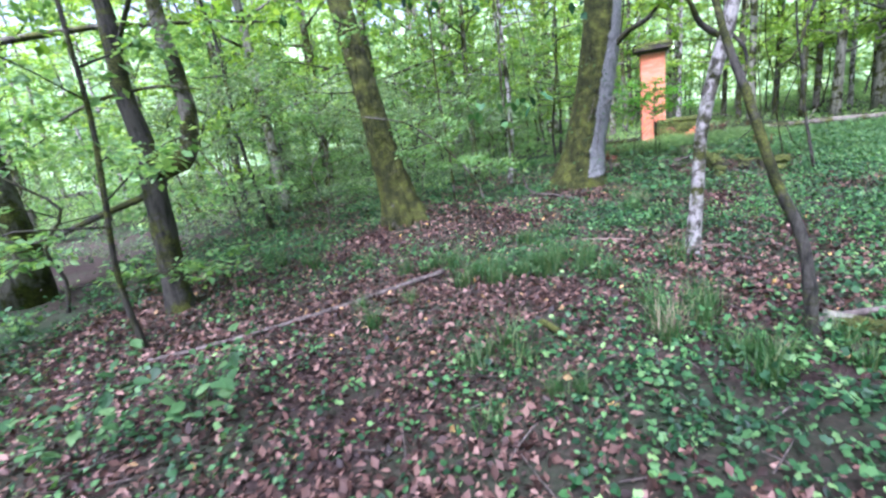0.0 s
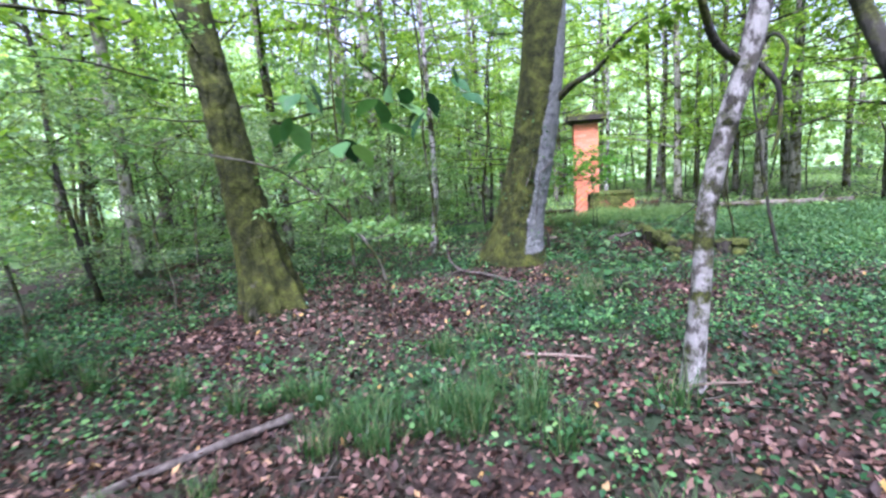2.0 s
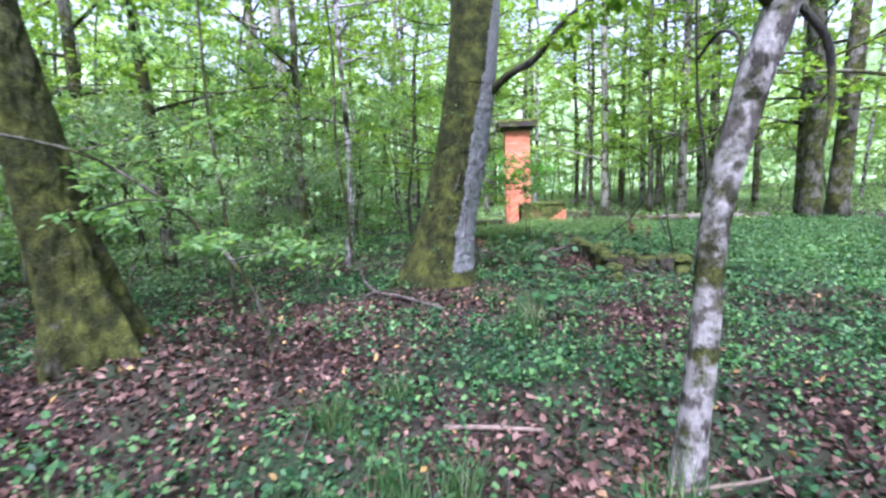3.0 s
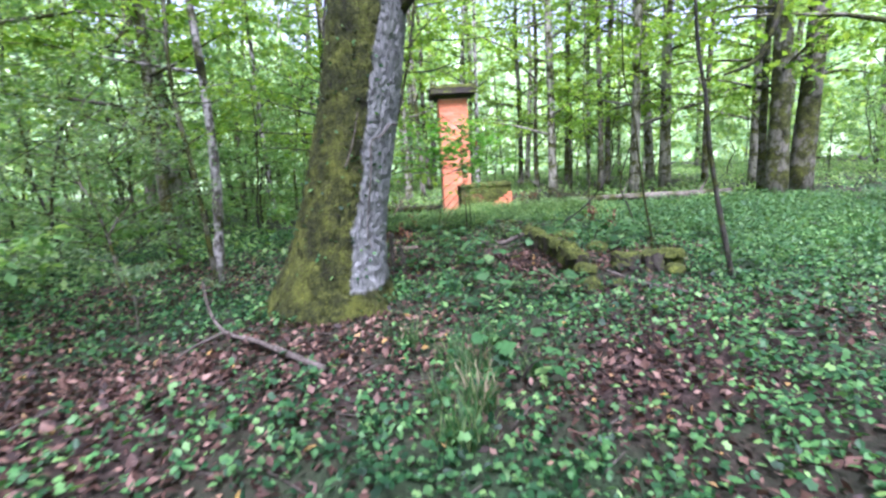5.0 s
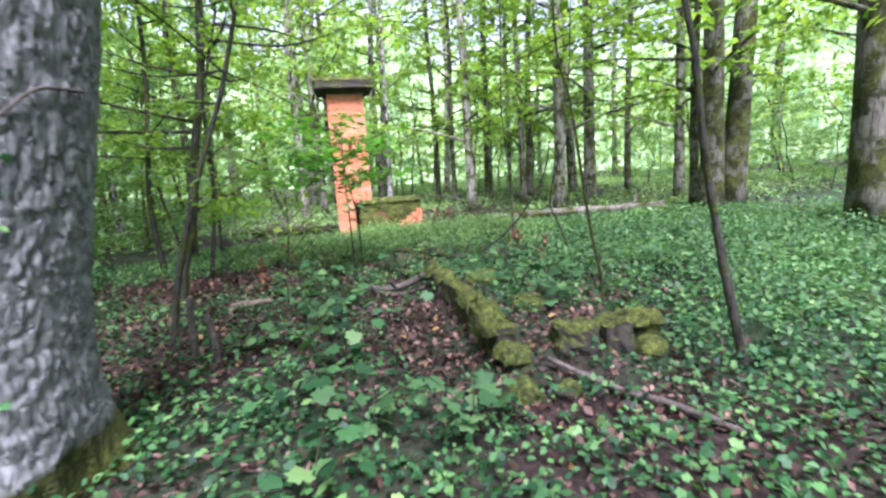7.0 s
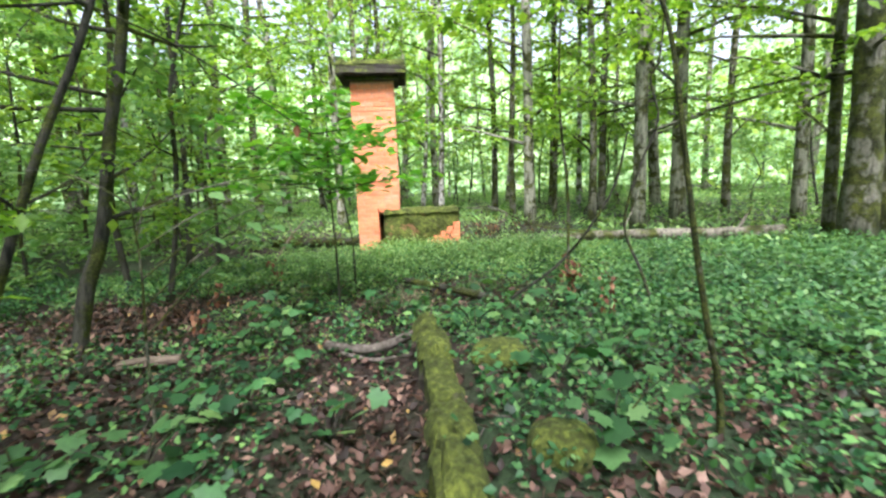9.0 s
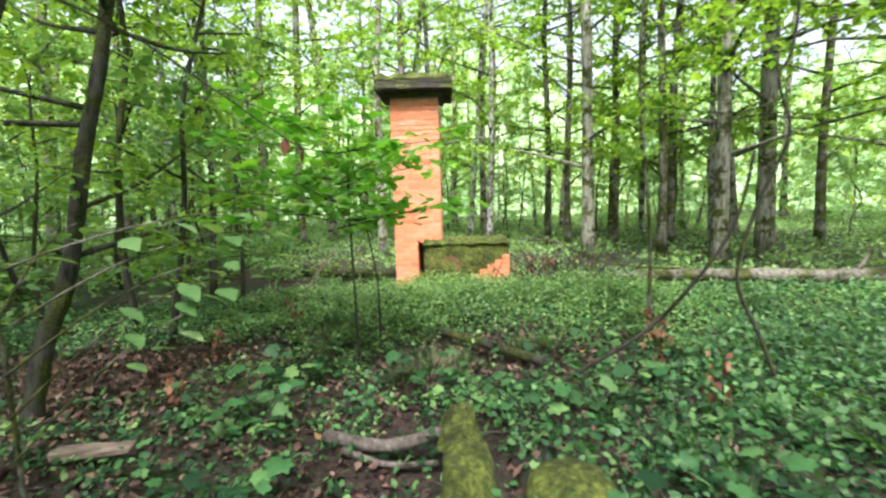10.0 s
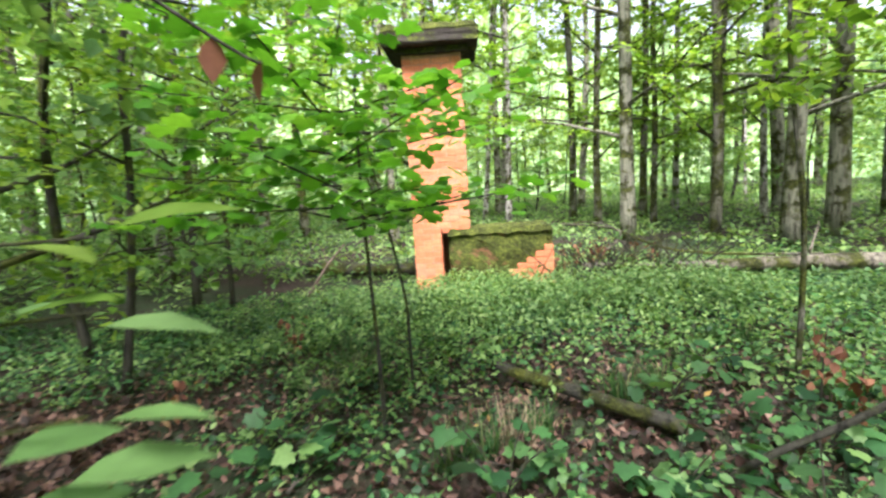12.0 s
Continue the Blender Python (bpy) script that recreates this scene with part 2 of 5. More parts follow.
def gz(x, y):
    """Height of the forest floor."""
    x, y = np.asarray(x, float), np.asarray(y, float)
    z = -0.5 + 0.3 * np.exp(-(y / 2.0) ** 2)
    z = z + 0.34 * np.exp(-(x / 1.7) ** 2 - ((y - 8.0) / 1.0) ** 2) + 0.12 * np.exp(-((x - 3.0) ** 2 + (y - 9.9) ** 2) / 1.2)
    z = z + 0.025 * np.sin(1.7 * x + 0.6 * y) * np.sin(1.3 * y - 0.5 * x) + 0.012 * np.sin(4.1 * x + 1.0) * np.sin(3.7 * y)
    t, q = (x - 5.98) * 0.327 + (y - 9.55) * 0.945, (x - 5.98) * 0.945 - (y - 9.55) * 0.327
    t, q = np.clip(t, -6, 8), np.clip(q, -6, 8)
    along = 1 / (1 + np.exp(-(t + 0.05) / 0.07)) / (1 + np.exp((t - 2.9) / 0.15))
    z = z - 0.1 * along * np.exp(-((q + 0.42) / 0.26) ** 2) + 0.15 * along / (1 + np.exp(-(q - 0.05) / 0.05)) / (1 + np.exp((q - 1.0) / 0.15))
    far = np.clip((np.hypot(x - 4, y - 9) - 22) / 60, 0, 1)
    return z + far * 0.5 * np.sin(0.11 * x + 1) * np.sin(0.13 * y)


def g1(x, y):
    return float(gz(x, y))


def array_mesh(name, verts, faces, mat, smooth=False):
    """A mesh from an array of points and an array of triangles or quads."""
    me = bpy.data.meshes.new(name)
    verts, faces = np.asarray(verts, np.float32), np.asarray(faces, np.int32)
    n, k = faces.shape
    me.vertices.add(len(verts))
    me.vertices.foreach_set("co", verts.ravel())
    me.loops.add(n * k)
    me.loops.foreach_set("vertex_index", faces.ravel())
    me.polygons.add(n)
    me.polygons.foreach_set("loop_start", np.arange(0, n * k, k, dtype=np.int32))
    if smooth:
        me.polygons.foreach_set("use_smooth", np.ones(n, dtype=bool))
    me.update(calc_edges=True)
    me.materials.append(mat)
    return me


def put(name, me, parent=None, label=""):
    ob = new(name, me)
    ob.parent = parent
    if label:
        tagged(ob, label)
    return ob


def part(name, bm, material, parent, label=""):
    me = bpy.data.meshes.new(name)
    bm.to_mesh(me)
    bm.free()
    me.materials.append(material)
    return put(name, me, parent, label)


def thing(name, label, category, at=(0, 0, 0), group="", kind="", turn=0.0):
    ob = new(name)
    ob.empty_display_size = 0.1
    ob.matrix_world = pose(*at, 0, 0, turn)
    return tagged(ob, label, category, group, kind)


DIAMOND = (np.array([(0, 0, 0), (-0.3, 0.45, 0.06), (0, 1, -0.08), (0.3, 0.45, 0.06)]), np.array([(0, 2, 1), (0, 3, 2)]))
OVAL = (np.array([(0, 0, 0), (-0.22, 0.2, 0.05), (-0.33, 0.5, 0.06), (-0.17, 0.82, 0.0), (0, 1.05, -0.1), (0.17, 0.82, 0.0), (0.33, 0.5, 0.06), (0.22, 0.2, 0.05), (0, 0.5, 0.0)]),
        np.array([(8, 1, 0), (8, 2, 1), (8, 3, 2), (8, 4, 3), (8, 5, 4), (8, 6, 5), (8, 7, 6), (8, 0, 7)]))
SMALL = (np.array([(0, 0, 0), (-0.34, 0.35, 0.06), (-0.26, 0.72, 0.03), (0, 1, -0.08), (0.26, 0.72, 0.03), (0.34, 0.35, 0.06)]), np.array([(0, 3, 2), (0, 2, 1), (0, 5, 4), (0, 4, 3)]))
LOBED = (np.array([(0, 0.3, 0.04), (0, 0, 0), (-0.42, 0.12, 0.02), (-0.24, 0.4, 0.05), (-0.4, 0.7, -0.02), (0, 1.02, -0.1), (0.4, 0.7, -0.02), (0.24, 0.4, 0.05), (0.42, 0.12, 0.02)]),
         np.array([(0, i % 8 + 1, (i - 1) % 8 + 1) for i in range(1, 9)]))
POINTED = (np.array([(0, 0, 0), (-0.36, 0.36, 0.08), (-0.2, 0.78, 0.02), (0, 1, -0.08), (0.2, 0.78, 0.02), (0.36, 0.36, 0.08)]), np.array([(0, 3, 2), (0, 2, 1), (0, 5, 4), (0, 4, 3)]))
_a = np.radians([-90, -62, -35, -12, 8, 32, 52, 70, 90, 110, 128, 148, 172, 192, 215, 242])
_r = np.array([0.16, 0.44, 0.4, 0.6, 0.46, 0.66, 0.5, 0.6, 0.76, 0.6, 0.5, 0.66, 0.46, 0.6, 0.4, 0.44])
MAPLE = (np.vstack([[(0, 0.38, 0.03)], np.stack([_r * np.cos(_a), 0.38 + _r * np.sin(_a) * 0.95, -0.12 * _r ** 2], 1)]),
         np.array([(0, 1 + (i + 1) % 16, 1 + i) for i in range(16)][::-1]))


def scatter(shape, at, size, yaw, pitch, roll):
    """Copies of one leaf shape as one array of points and triangles."""
    tv, tf = shape
    n = len(at)
    cy, sy, cp, sp, cr, sr = np.cos(yaw), np.sin(yaw), np.cos(pitch), np.sin(pitch), np.cos(roll), np.sin(roll)
    s = np.asarray(size).reshape(-1, 1) if np.ndim(size) else size
    x, y, z = tv[None, :, 0] * s, tv[None, :, 1] * s, tv[None, :, 2] * s
    x, z = x * cr[:, None] + z * sr[:, None], -x * sr[:, None] + z * cr[:, None]
    y, z = y * cp[:, None] - z * sp[:, None], y * sp[:, None] + z * cp[:, None]
    x, y = x * cy[:, None] - y * sy[:, None], x * sy[:, None] + y * cy[:, None]
    v = np.stack([x, y, z], 2) + np.asarray(at)[:, None, :]
    f = tf[None] + (np.arange(n) * len(tv))[:, None, None]
    return v.reshape(-1, 3), f.reshape(-1, 3)


def tube(points, radii, sides=9, rough=0.0, flute=0.0, seed=1, fine=5):
    """A round, uneven, closed stem along points, as points and quads (caps folded in)."""
    p = np.asarray(points, float)
    r = np.asarray(radii, float)
    # finer rings by a smooth curve
    t = np.linspace(0, len(p) - 1, max(len(p), int((len(p) - 1) * fine) + 1))
    i = np.clip(t.astype(int), 0, len(p) - 2)
    u = (t - i)[:, None]
    a, b, c, d = p[np.maximum(i - 1, 0)], p[i], p[i + 1], p[np.minimum(i + 2, len(p) - 1)]
    q = 0.5 * (2 * b + (c - a) * u + (2 * a - 5 * b + 4 * c - d) * u ** 2 + (3 * b - a - 3 * c + d) * u ** 3)
    rr = np.interp(t, np.arange(len(r)), r)
    tan = np.gradient(q, axis=0)
    tan /= np.linalg.norm(tan, axis=1)[:, None] + 1e-9
    ref = np.where(np.abs(tan[:, 2:3]) < 0.9, np.array([[0, 0, 1.0]]), np.array([[1.0, 0, 0]]))
    if np.mean(np.abs(tan[:, 2])) > 0.6:
        ref = np.tile(np.array([[1.0, 0.05, 0]]), (len(q), 1))
    e1 = np.cross(tan, ref)
    e1 /= np.linalg.norm(e1, axis=1)[:, None] + 1e-9
    e2 = np.cross(tan, e1)
    ang = np.arange(sides) * 2 * math.pi / sides
    g = np.random.default_rng(seed)
    wob = 1 + rough * g.normal(size=(len(q), sides))
    if flute:
        ph = g.uniform(0, 6.28, 3)
        low = np.exp(-np.arange(len(q)) / (len(q) * 0.16))[:, None]
        wob = wob + flute * low * (np.sin(5 * ang + ph[0]) + 0.6 * np.sin(8 * ang + ph[1]))[None] + flute * 0.25 * np.sin(3 * ang + ph[2])[None]
    v = q[:, None, :] + (rr[:, None] * wob)[:, :, None] * (np.cos(ang)[None, :, None] * e1[:, None] + np.sin(ang)[None, :, None] * e2[:, None])
    n = len(q)
    k = np.arange(n - 1)[:, None] * sides
    j = np.arange(sides)[None]
    f = np.stack([k + j, k + (j + 1) % sides, k + sides + (j + 1) % sides, k + sides + j], 2).reshape(-1, 4)
    v = np.vstack([v.reshape(-1, 3), q[:1], q[-1:]])
    m = n * sides
    cap = [(m, (s + 1) % sides, s, m) for s in range(sides)] + [(m + 1, m - sides + s, m - sides + (s + 1) % sides, m + 1) for s in range(sides)]
    return v, f, np.array(cap)


def stem(name, points, radii, mat, parent=None, sides=9, rough=0.03, flute=0.0, seed=1, label="", fine=5):
    v, f, cap = tube(points, radii, sides, rough, flute, seed, fine)
    me = bpy.data.meshes.new(name)
    me.from_pydata(v.tolist(), [], f.tolist() + [c[:3].tolist() for c in cap])
    me.polygons.foreach_set("use_smooth", np.ones(len(me.polygons), dtype=bool))
    me.update()
    me.materials.append(mat)
    return put(name, me, parent, label)


def many_stems(name, runs, mat, parent, sides=5, label=""):
    """Thin twigs of one plant as one mesh."""
    vs, fs, n = [], [], 0
    for i, (pts, rad) in enumerate(runs):
        v, f, cap = tube(pts, rad, sides, 0.02, 0, i)
        vs.append(v)
        fs.append(f + n)
        n += len(v)
    return put(name, array_mesh(name, np.vstack(vs), np.vstack(fs), mat, True), parent, label)


def leaf_part(name, at, size, mat, parent, shape=DIAMOND, droop=0.25, label="", seed=3, spread=0.45):
    g = np.random.default_rng(seed)
    n = len(at)
    sz = size * g.uniform(0.65, 1.25, n)
    v, f = scatter(shape, at, sz, g.uniform(0, 6.283, n), g.normal(-droop, 0.35, n), g.normal(0, spread, n))
    return put(name, array_mesh(name, v, f, mat), parent, label)


def sprays(g, origin, direction, length, n_twigs, per_twig, flat=0.25):
    """Leaf places along flat fans of twigs that leave a limb."""
    origin, direction = np.asarray(origin, float), np.asarray(direction, float)
    direction = direction / np.linalg.norm(direction)
    side = np.cross(direction, [0, 0, 1.0])
    side /= np.linalg.norm(side) + 1e-6
    out = []
    for k in range(n_twigs):
        t0 = g.uniform(0.1, 1.0)
        way = direction * g.uniform(0.4, 1.0) + side * g.normal(0, 0.8) + np.array([0, 0, g.normal(-0.05, flat)])
        way /= np.linalg.norm(way)
        tl = length * g.uniform(0.25, 0.6)
        s = g.uniform(0, 1, per_twig)[:, None]
        out.append(origin + direction * length * t0 + way * tl * s + g.normal(0, 0.05, (per_twig, 3)) * (1, 1, 0.6))
    return np.vstack(out)


# ---------------------------------------------------------------- ground and distance
def build_ground():
    def axis(lo, hi, step):
        core = np.arange(lo, hi + step / 2, step)
        out = np.cumsum(0.35 * 1.28 ** np.arange(30))
        out = out[out < 700]
        return np.concatenate([lo - out[::-1], core, hi + out])
    xs, ys = axis(-9, 19, 0.2), axis(-4, 26, 0.2)
    gx, gy = np.meshgrid(xs, ys)
    v = np.stack([gx, gy, gz(gx, gy)], 2).reshape(-1, 3)
    v[:, 2] += rng.normal(0, 0.006, len(v))
    nx, ny = len(xs), len(ys)
    k = (np.arange(ny - 1)[:, None] * nx + np.arange(nx - 1)[None]).reshape(-1)
    f = np.stack([k, k + 1, k + nx + 1, k + nx], 1)
    ob = put("ground", array_mesh("ground", v, f, FLOOR, True))
    tagged(ob, "brown forest floor of soil and leaf litter", "ground", kind="structure")


def build_backdrop():
    m, nt, b = nodes_of("far_wood_glow", 1.0)
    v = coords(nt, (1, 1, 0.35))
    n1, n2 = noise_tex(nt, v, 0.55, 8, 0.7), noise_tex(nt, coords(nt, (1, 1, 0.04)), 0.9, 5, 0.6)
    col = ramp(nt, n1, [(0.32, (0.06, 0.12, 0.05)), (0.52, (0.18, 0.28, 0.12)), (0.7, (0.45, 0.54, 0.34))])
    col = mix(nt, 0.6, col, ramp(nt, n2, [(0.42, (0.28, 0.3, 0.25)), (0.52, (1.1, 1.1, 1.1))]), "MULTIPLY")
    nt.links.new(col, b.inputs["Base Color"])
    # No lamp: the painted haze glows by itself to brighten gaps between trees.
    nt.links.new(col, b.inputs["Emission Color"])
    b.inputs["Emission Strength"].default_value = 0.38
    g = np.random.default_rng(5)
    n = 240
    a = np.linspace(0, 2 * math.pi, n, endpoint=False)
    top = 17 + 2.5 * np.sin(a * 7) + 2.0 * np.sin(a * 17 + 1) + g.normal(0, 2.0, n)
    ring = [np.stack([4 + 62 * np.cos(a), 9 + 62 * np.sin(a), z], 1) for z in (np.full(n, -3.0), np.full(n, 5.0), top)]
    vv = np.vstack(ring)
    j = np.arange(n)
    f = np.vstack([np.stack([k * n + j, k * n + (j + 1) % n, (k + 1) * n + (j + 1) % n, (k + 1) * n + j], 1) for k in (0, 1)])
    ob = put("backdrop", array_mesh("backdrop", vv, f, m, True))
    tagged(ob, "glowing backdrop painted with the pale green haze of distant woodland", "woodland", kind="structure")


build_ground()
build_backdrop()


# ---------------------------------------------------------------- trees
def make_tree(name, label, base, trunk, radii, mat, limbs=(), leaves=None, leaf_size=0.09, leaf_mat=None, sides=14, flute=0.0, rough=0.03, seed=1, group="", shape=DIAMOND, category="tree", limb_sides=7, limb_fine=4, trunk_fine=5):
    """A tree at base (x, y): trunk and limbs as points above its foot, and leaf places."""
    x, y = base
    root = thing(name, label, category, (x, y, g1(x, y) - 0.04), group)
    stem("trunk", trunk, radii, mat, root, sides, rough, flute, seed, fine=trunk_fine)
    for k, (pts, rad) in enumerate(limbs):
        stem("limb", pts, rad, BARK_DARK if mat is BARK_BIRCH else mat, root, limb_sides, 0.04, 0, seed + k, fine=limb_fine)
    if leaves is not None and len(leaves):
        leaf_part("crown", leaves, leaf_size, leaf_mat or LEAF_TREE, root, shape, seed=seed)
    return root


def grow(seed, height, r, low, reach, n_limbs, twigs, per_twig, lean=0.3):
    """Trunk, limbs and leaf places of a wood tree."""
    g = np.random.default_rng(seed)
    k = 7
    zs = np.linspace(0, height, k)
    drift = np.cumsum(g.normal(0, lean * 0.4, (k, 2)), axis=0) * (zs / height)[:, None]
    trunk = np.column_stack([drift - drift[0], zs])
    radii = r * np.interp(zs / height, [0, 0.06, 0.5, 1], [1.25, 1.0, 0.8, 0.35])
    limbs, leaves = [], []
    for i in range(n_limbs):
        h = low + (height - low) * (i + g.uniform(0, 0.8)) / n_limbs
        o = np.array([np.interp(h, zs, trunk[:, 0]), np.interp(h, zs, trunk[:, 1]), h])
        a = i * 2.4 + g.uniform(-0.5, 0.5)
        ln = reach * g.uniform(0.6, 1.15) * (1.0 if h < height * 0.7 else 0.75)
        d = np.array([math.cos(a), math.sin(a), g.uniform(-0.02, 0.5)])
        pts = [o, o + d * ln * 0.4 + (0, 0, g.uniform(-0.05, 0.15)), o + d * ln * 0.75 + (0, 0, g.uniform(-0.1, 0.25)), o + d * ln]
        lr = min(r * 0.4, 0.05)
        limbs.append((pts, [lr, lr * 0.7, lr * 0.45, lr * 0.2]))
        leaves.append(sprays(g, o + d * ln * 0.1, d, ln, twigs, per_twig))
    return trunk, radii, limbs, np.vstack(leaves)


def prototype(name, label, seed, height, r, low, reach, n_limbs, twigs, per_twig, mat, leaf_size, leaf_mat, lean=0.3, category="tree", group="woodland trees"):
    t, rad, limbs, lv = grow(seed, height, r, low, reach, n_limbs, twigs, per_twig, lean)
    return make_tree(name, label, (0, -40 - seed), t, rad, mat, limbs, lv, leaf_size, leaf_mat, 10 if r > 0.06 else 6, 0.03 if r > 0.1 else 0, 0.03, seed, group, category=category, limb_sides=4, limb_fine=1, trunk_fine=3)


TALL = [prototype("tall_tree", "tall mossy grey-barked tree with a light green crown", 11, 13, 0.15, 2.2, 3.4, 15, 9, 19, BARK_MOSS, 0.155, LEAF_TREE),
        prototype("tall_tree", "slender dark-barked tree with a light green crown", 12, 12, 0.1, 1.7, 3.0, 15, 9, 19, BARK_GREY, 0.15, LEAF_TREE),
        prototype("tall_tree", "thick grey-barked tree with spreading leafy limbs", 13, 14, 0.24, 2.4, 4.0, 15, 10, 19, BARK_GREY, 0.16, LEAF_TREE),
        prototype("tall_tree", "thin pale-barked tree with sparse green leaves", 14, 11, 0.075, 2.0, 2.6, 13, 9, 18, BARK_BIRCH, 0.14, LEAF_TREE)]
YOUNG = [prototype("young_tree", "young beech with flat sprays of green leaves", 21, 5.5, 0.035, 0.9, 1.7, 11, 9, 18, BARK_DARK, 0.09, LEAF_TREE, 0.5, group="young trees"),
         prototype("young_tree", "young hornbeam with dark green leafy twigs", 22, 4.2, 0.028, 0.6, 1.5, 10, 9, 18, BARK_DARK, 0.085, LEAF_DARK, 0.5, group="young trees"),
         prototype("young_tree", "lanky sapling with light green leaves high up", 23, 6.5, 0.03, 1.6, 1.8, 11, 9, 18, BARK_GREY, 0.09, LEAF_TREE, 0.6, group="young trees")]
SHRUB = [prototype("shrub", "dense dark green woodland shrub", 31, 3.0, 0.02, 0.25, 1.7, 11, 9, 18, BARK_DARK, 0.095, LEAF_DARK, 0.6, "shrub", "shrubs"),
         prototype("shrub", "low spreading green woodland shrub", 32, 2.0, 0.018, 0.2, 1.5, 10, 9, 18, BARK_DARK, 0.09, LEAF_DARK, 0.6, "shrub", "shrubs")]

THICKET = prototype("thicket_shrub", "airy thorn shrub with small grey-green leaves", 33, 2.7, 0.022, 0.5, 1.7, 13, 13, 22, BARK_GREY, 0.055, LEAF_THICKET, 0.7, "shrub", "thicket shrubs")


def plant(proto, x, y, turn, size=1.0, tip=0.0, tip_turn=0.0):
    m = pose(x, y, g1(x, y) - 0.04, tip, tip_turn, turn) @ Matrix.Scale(size, 4)
    return copy_thing(proto, m)


# trees that can be told apart behind the ruin and along the clearing: kind, x, y, size, turn
KNOWN = [(0, 5.42, 23.8, 0.85, 20), (0, 13.2, 19.6, 1.0, 110), (1, 14.31, 18.36, 1.0, 200), (0, 14.4, 16.9, 1.0, 300), (0, 16.4, 17.4, 1.2, 40),
         (2, 13.7, 9.7, 1.15, 170), (2, 15.1, 12.9, 1.0, 80), (2, 16.5, 13.1, 1.1, 10), (1, 15.5, 13.5, 1.0, 50), (1, 14.98, 20.8, 0.8, 250), (1, 14.2, 22.0, 1.0, 30), (3, 12.75, 24.7, 1.3, 100),
         (0, 1.02, 18.75, 1.3, 130), (1, -1.33, 13.5, 1.1, 220), (1, 1.28, 14.5, 0.9, 60), (0, 14.3, 28.7, 1.0, 10), (0, 8.46, 22.3, 0.8, 60),
         (1, 11.5, 27.5, 1.2, 90), (3, 3.5, 22.0, 1.2, 240)]
FARTHER = [(1, 16.6, 23.0, 1.1, 300), (1, 20.0, 18.5, 1.2, 15),
         (0, 18.5, 15.6, 1.0, 95), (3, 17.2, 19.5, 1.1, 190), (2, -6.6, 6.9, 1.3, 30), (1, -6.5, 15.5, 1.1, 70), (0, -4.2, 12.6, 0.9, 200), (1, -12.5, 14, 1.2, 280)]
# unseen trees added beside and behind the start, only to shade the foreground
UNSEEN_SHADE = [(2, -2.6, -2.4, 1.3, 15), (0, 0.9, -3.4, 1.3, 140), (0, 4.9, -1.6, 0.95, 250), (0, 8.6, 2.2, 1.35, 30), (0, -5.4, 0.6, 1.3, 200)]
for k, x, y, size, turn in KNOWN + FARTHER + UNSEEN_SHADE:
    plant(TALL[k], x, y, turn, size, 0, 0)

PATH_LINE = [(0, 0), (1.2, 3.4), (2.3, 5.5), (4.1, 7.5), (5.4, 8.7), (6.1, 10.7)]


def clear_of(x, y, gap):
    return min(math.hypot(x - a, y - b) for a, b in PATH_LINE) > gap and math.hypot(x - 8.3, y - 17.3) > 1.8


spots = random.Random(5)


def strew(protos, count, near, far, gap, sizes, keep):
    """Plants strewn over the wood, apart from one another."""
    done = []
    for _ in range(count * 30):
        if len(done) == count:
            break
        a, d = spots.uniform(0, 6.283), math.sqrt(spots.uniform(near ** 2, far ** 2))
        x, y = 4 + d * math.cos(a), 10 + d * math.sin(a)
        if (y < 0 and spots.random() < 0.85) or not keep(x, y) or any((x - p) ** 2 + (y - q) ** 2 < gap ** 2 for p, q in done):
            continue
        done.append((x, y))
        plant(spots.choice(protos), x, y, spots.uniform(0, 360), spots.uniform(*sizes), spots.uniform(-4, 4), spots.uniform(-4, 4))


def in_clearing(x, y):
    """The open green strip to the right of the ruin, and the way to it."""
    return (x > 5 and 7.5 < y < 16.5 and x < 13) or (5.5 < x < 11 and 8 < y < 19)


strew(TALL, 56, 13, 46, 2.5, (0.8, 1.35), lambda x, y: clear_of(x, y, 6) and not in_clearing(x, y) and not (8 < x < 24 and 12 < y < 32))
strew(YOUNG, 84, 5, 32, 1.5, (0.8, 1.6), lambda x, y: clear_of(x, y, 3.9) and not in_clearing(x, y) and not (9 < x < 24 and 11 < y < 24))
strew(SHRUB, 72, 7, 34, 1.6, (0.7, 1.5), lambda x, y: clear_of(x, y, 4.5) and not in_clearing(x, y) and not (x > 8 and y < 26 and x < 26))

strew(YOUNG[1:2] + SHRUB[:1], 26, 6, 18, 1.1, (0.9, 1.7), lambda x, y: clear_of(x, y, 3.9) and x < 5.4 and y > 13.6 and x > -8)

strew(YOUNG + TALL[1:2], 30, 9, 24, 1.5, (1.2, 2.1), lambda x, y: -9 < x < 5.5 and y > 16 and clear_of(x, y, 5))

strew(TALL[:2] + TALL[3:], 22, 14, 34, 1.8, (0.9, 1.3), lambda x, y: 7 < x < 32 and y > 19.5 and x - 4 < 1.6 * (y - 9))
strew(SHRUB + YOUNG[:2], 26, 17, 32, 1.6, (0.8, 1.3), lambda x, y: 7 < x < 34 and y > 13 and math.hypot(x - 4, y - 10) > 16)


for x, y, turn, size in ((-2.3, 9.3, 20, 1.0), (-3.6, 8.3, 140, 1.1), (-0.9, 9.9, 250, 0.9), (-5.0, 9.6, 75, 1.2), (-2.6, 11.3, 310, 1.25), (-0.3, 11.5, 190, 1.1), (-6.4, 11.4, 40, 1.3), (0.8, 12.6, 120, 1.0), (-4.6, 12.8, 270, 1.3), (1.3, 10.6, 10, 0.75)):
    plant(THICKET, x, y, turn, size)


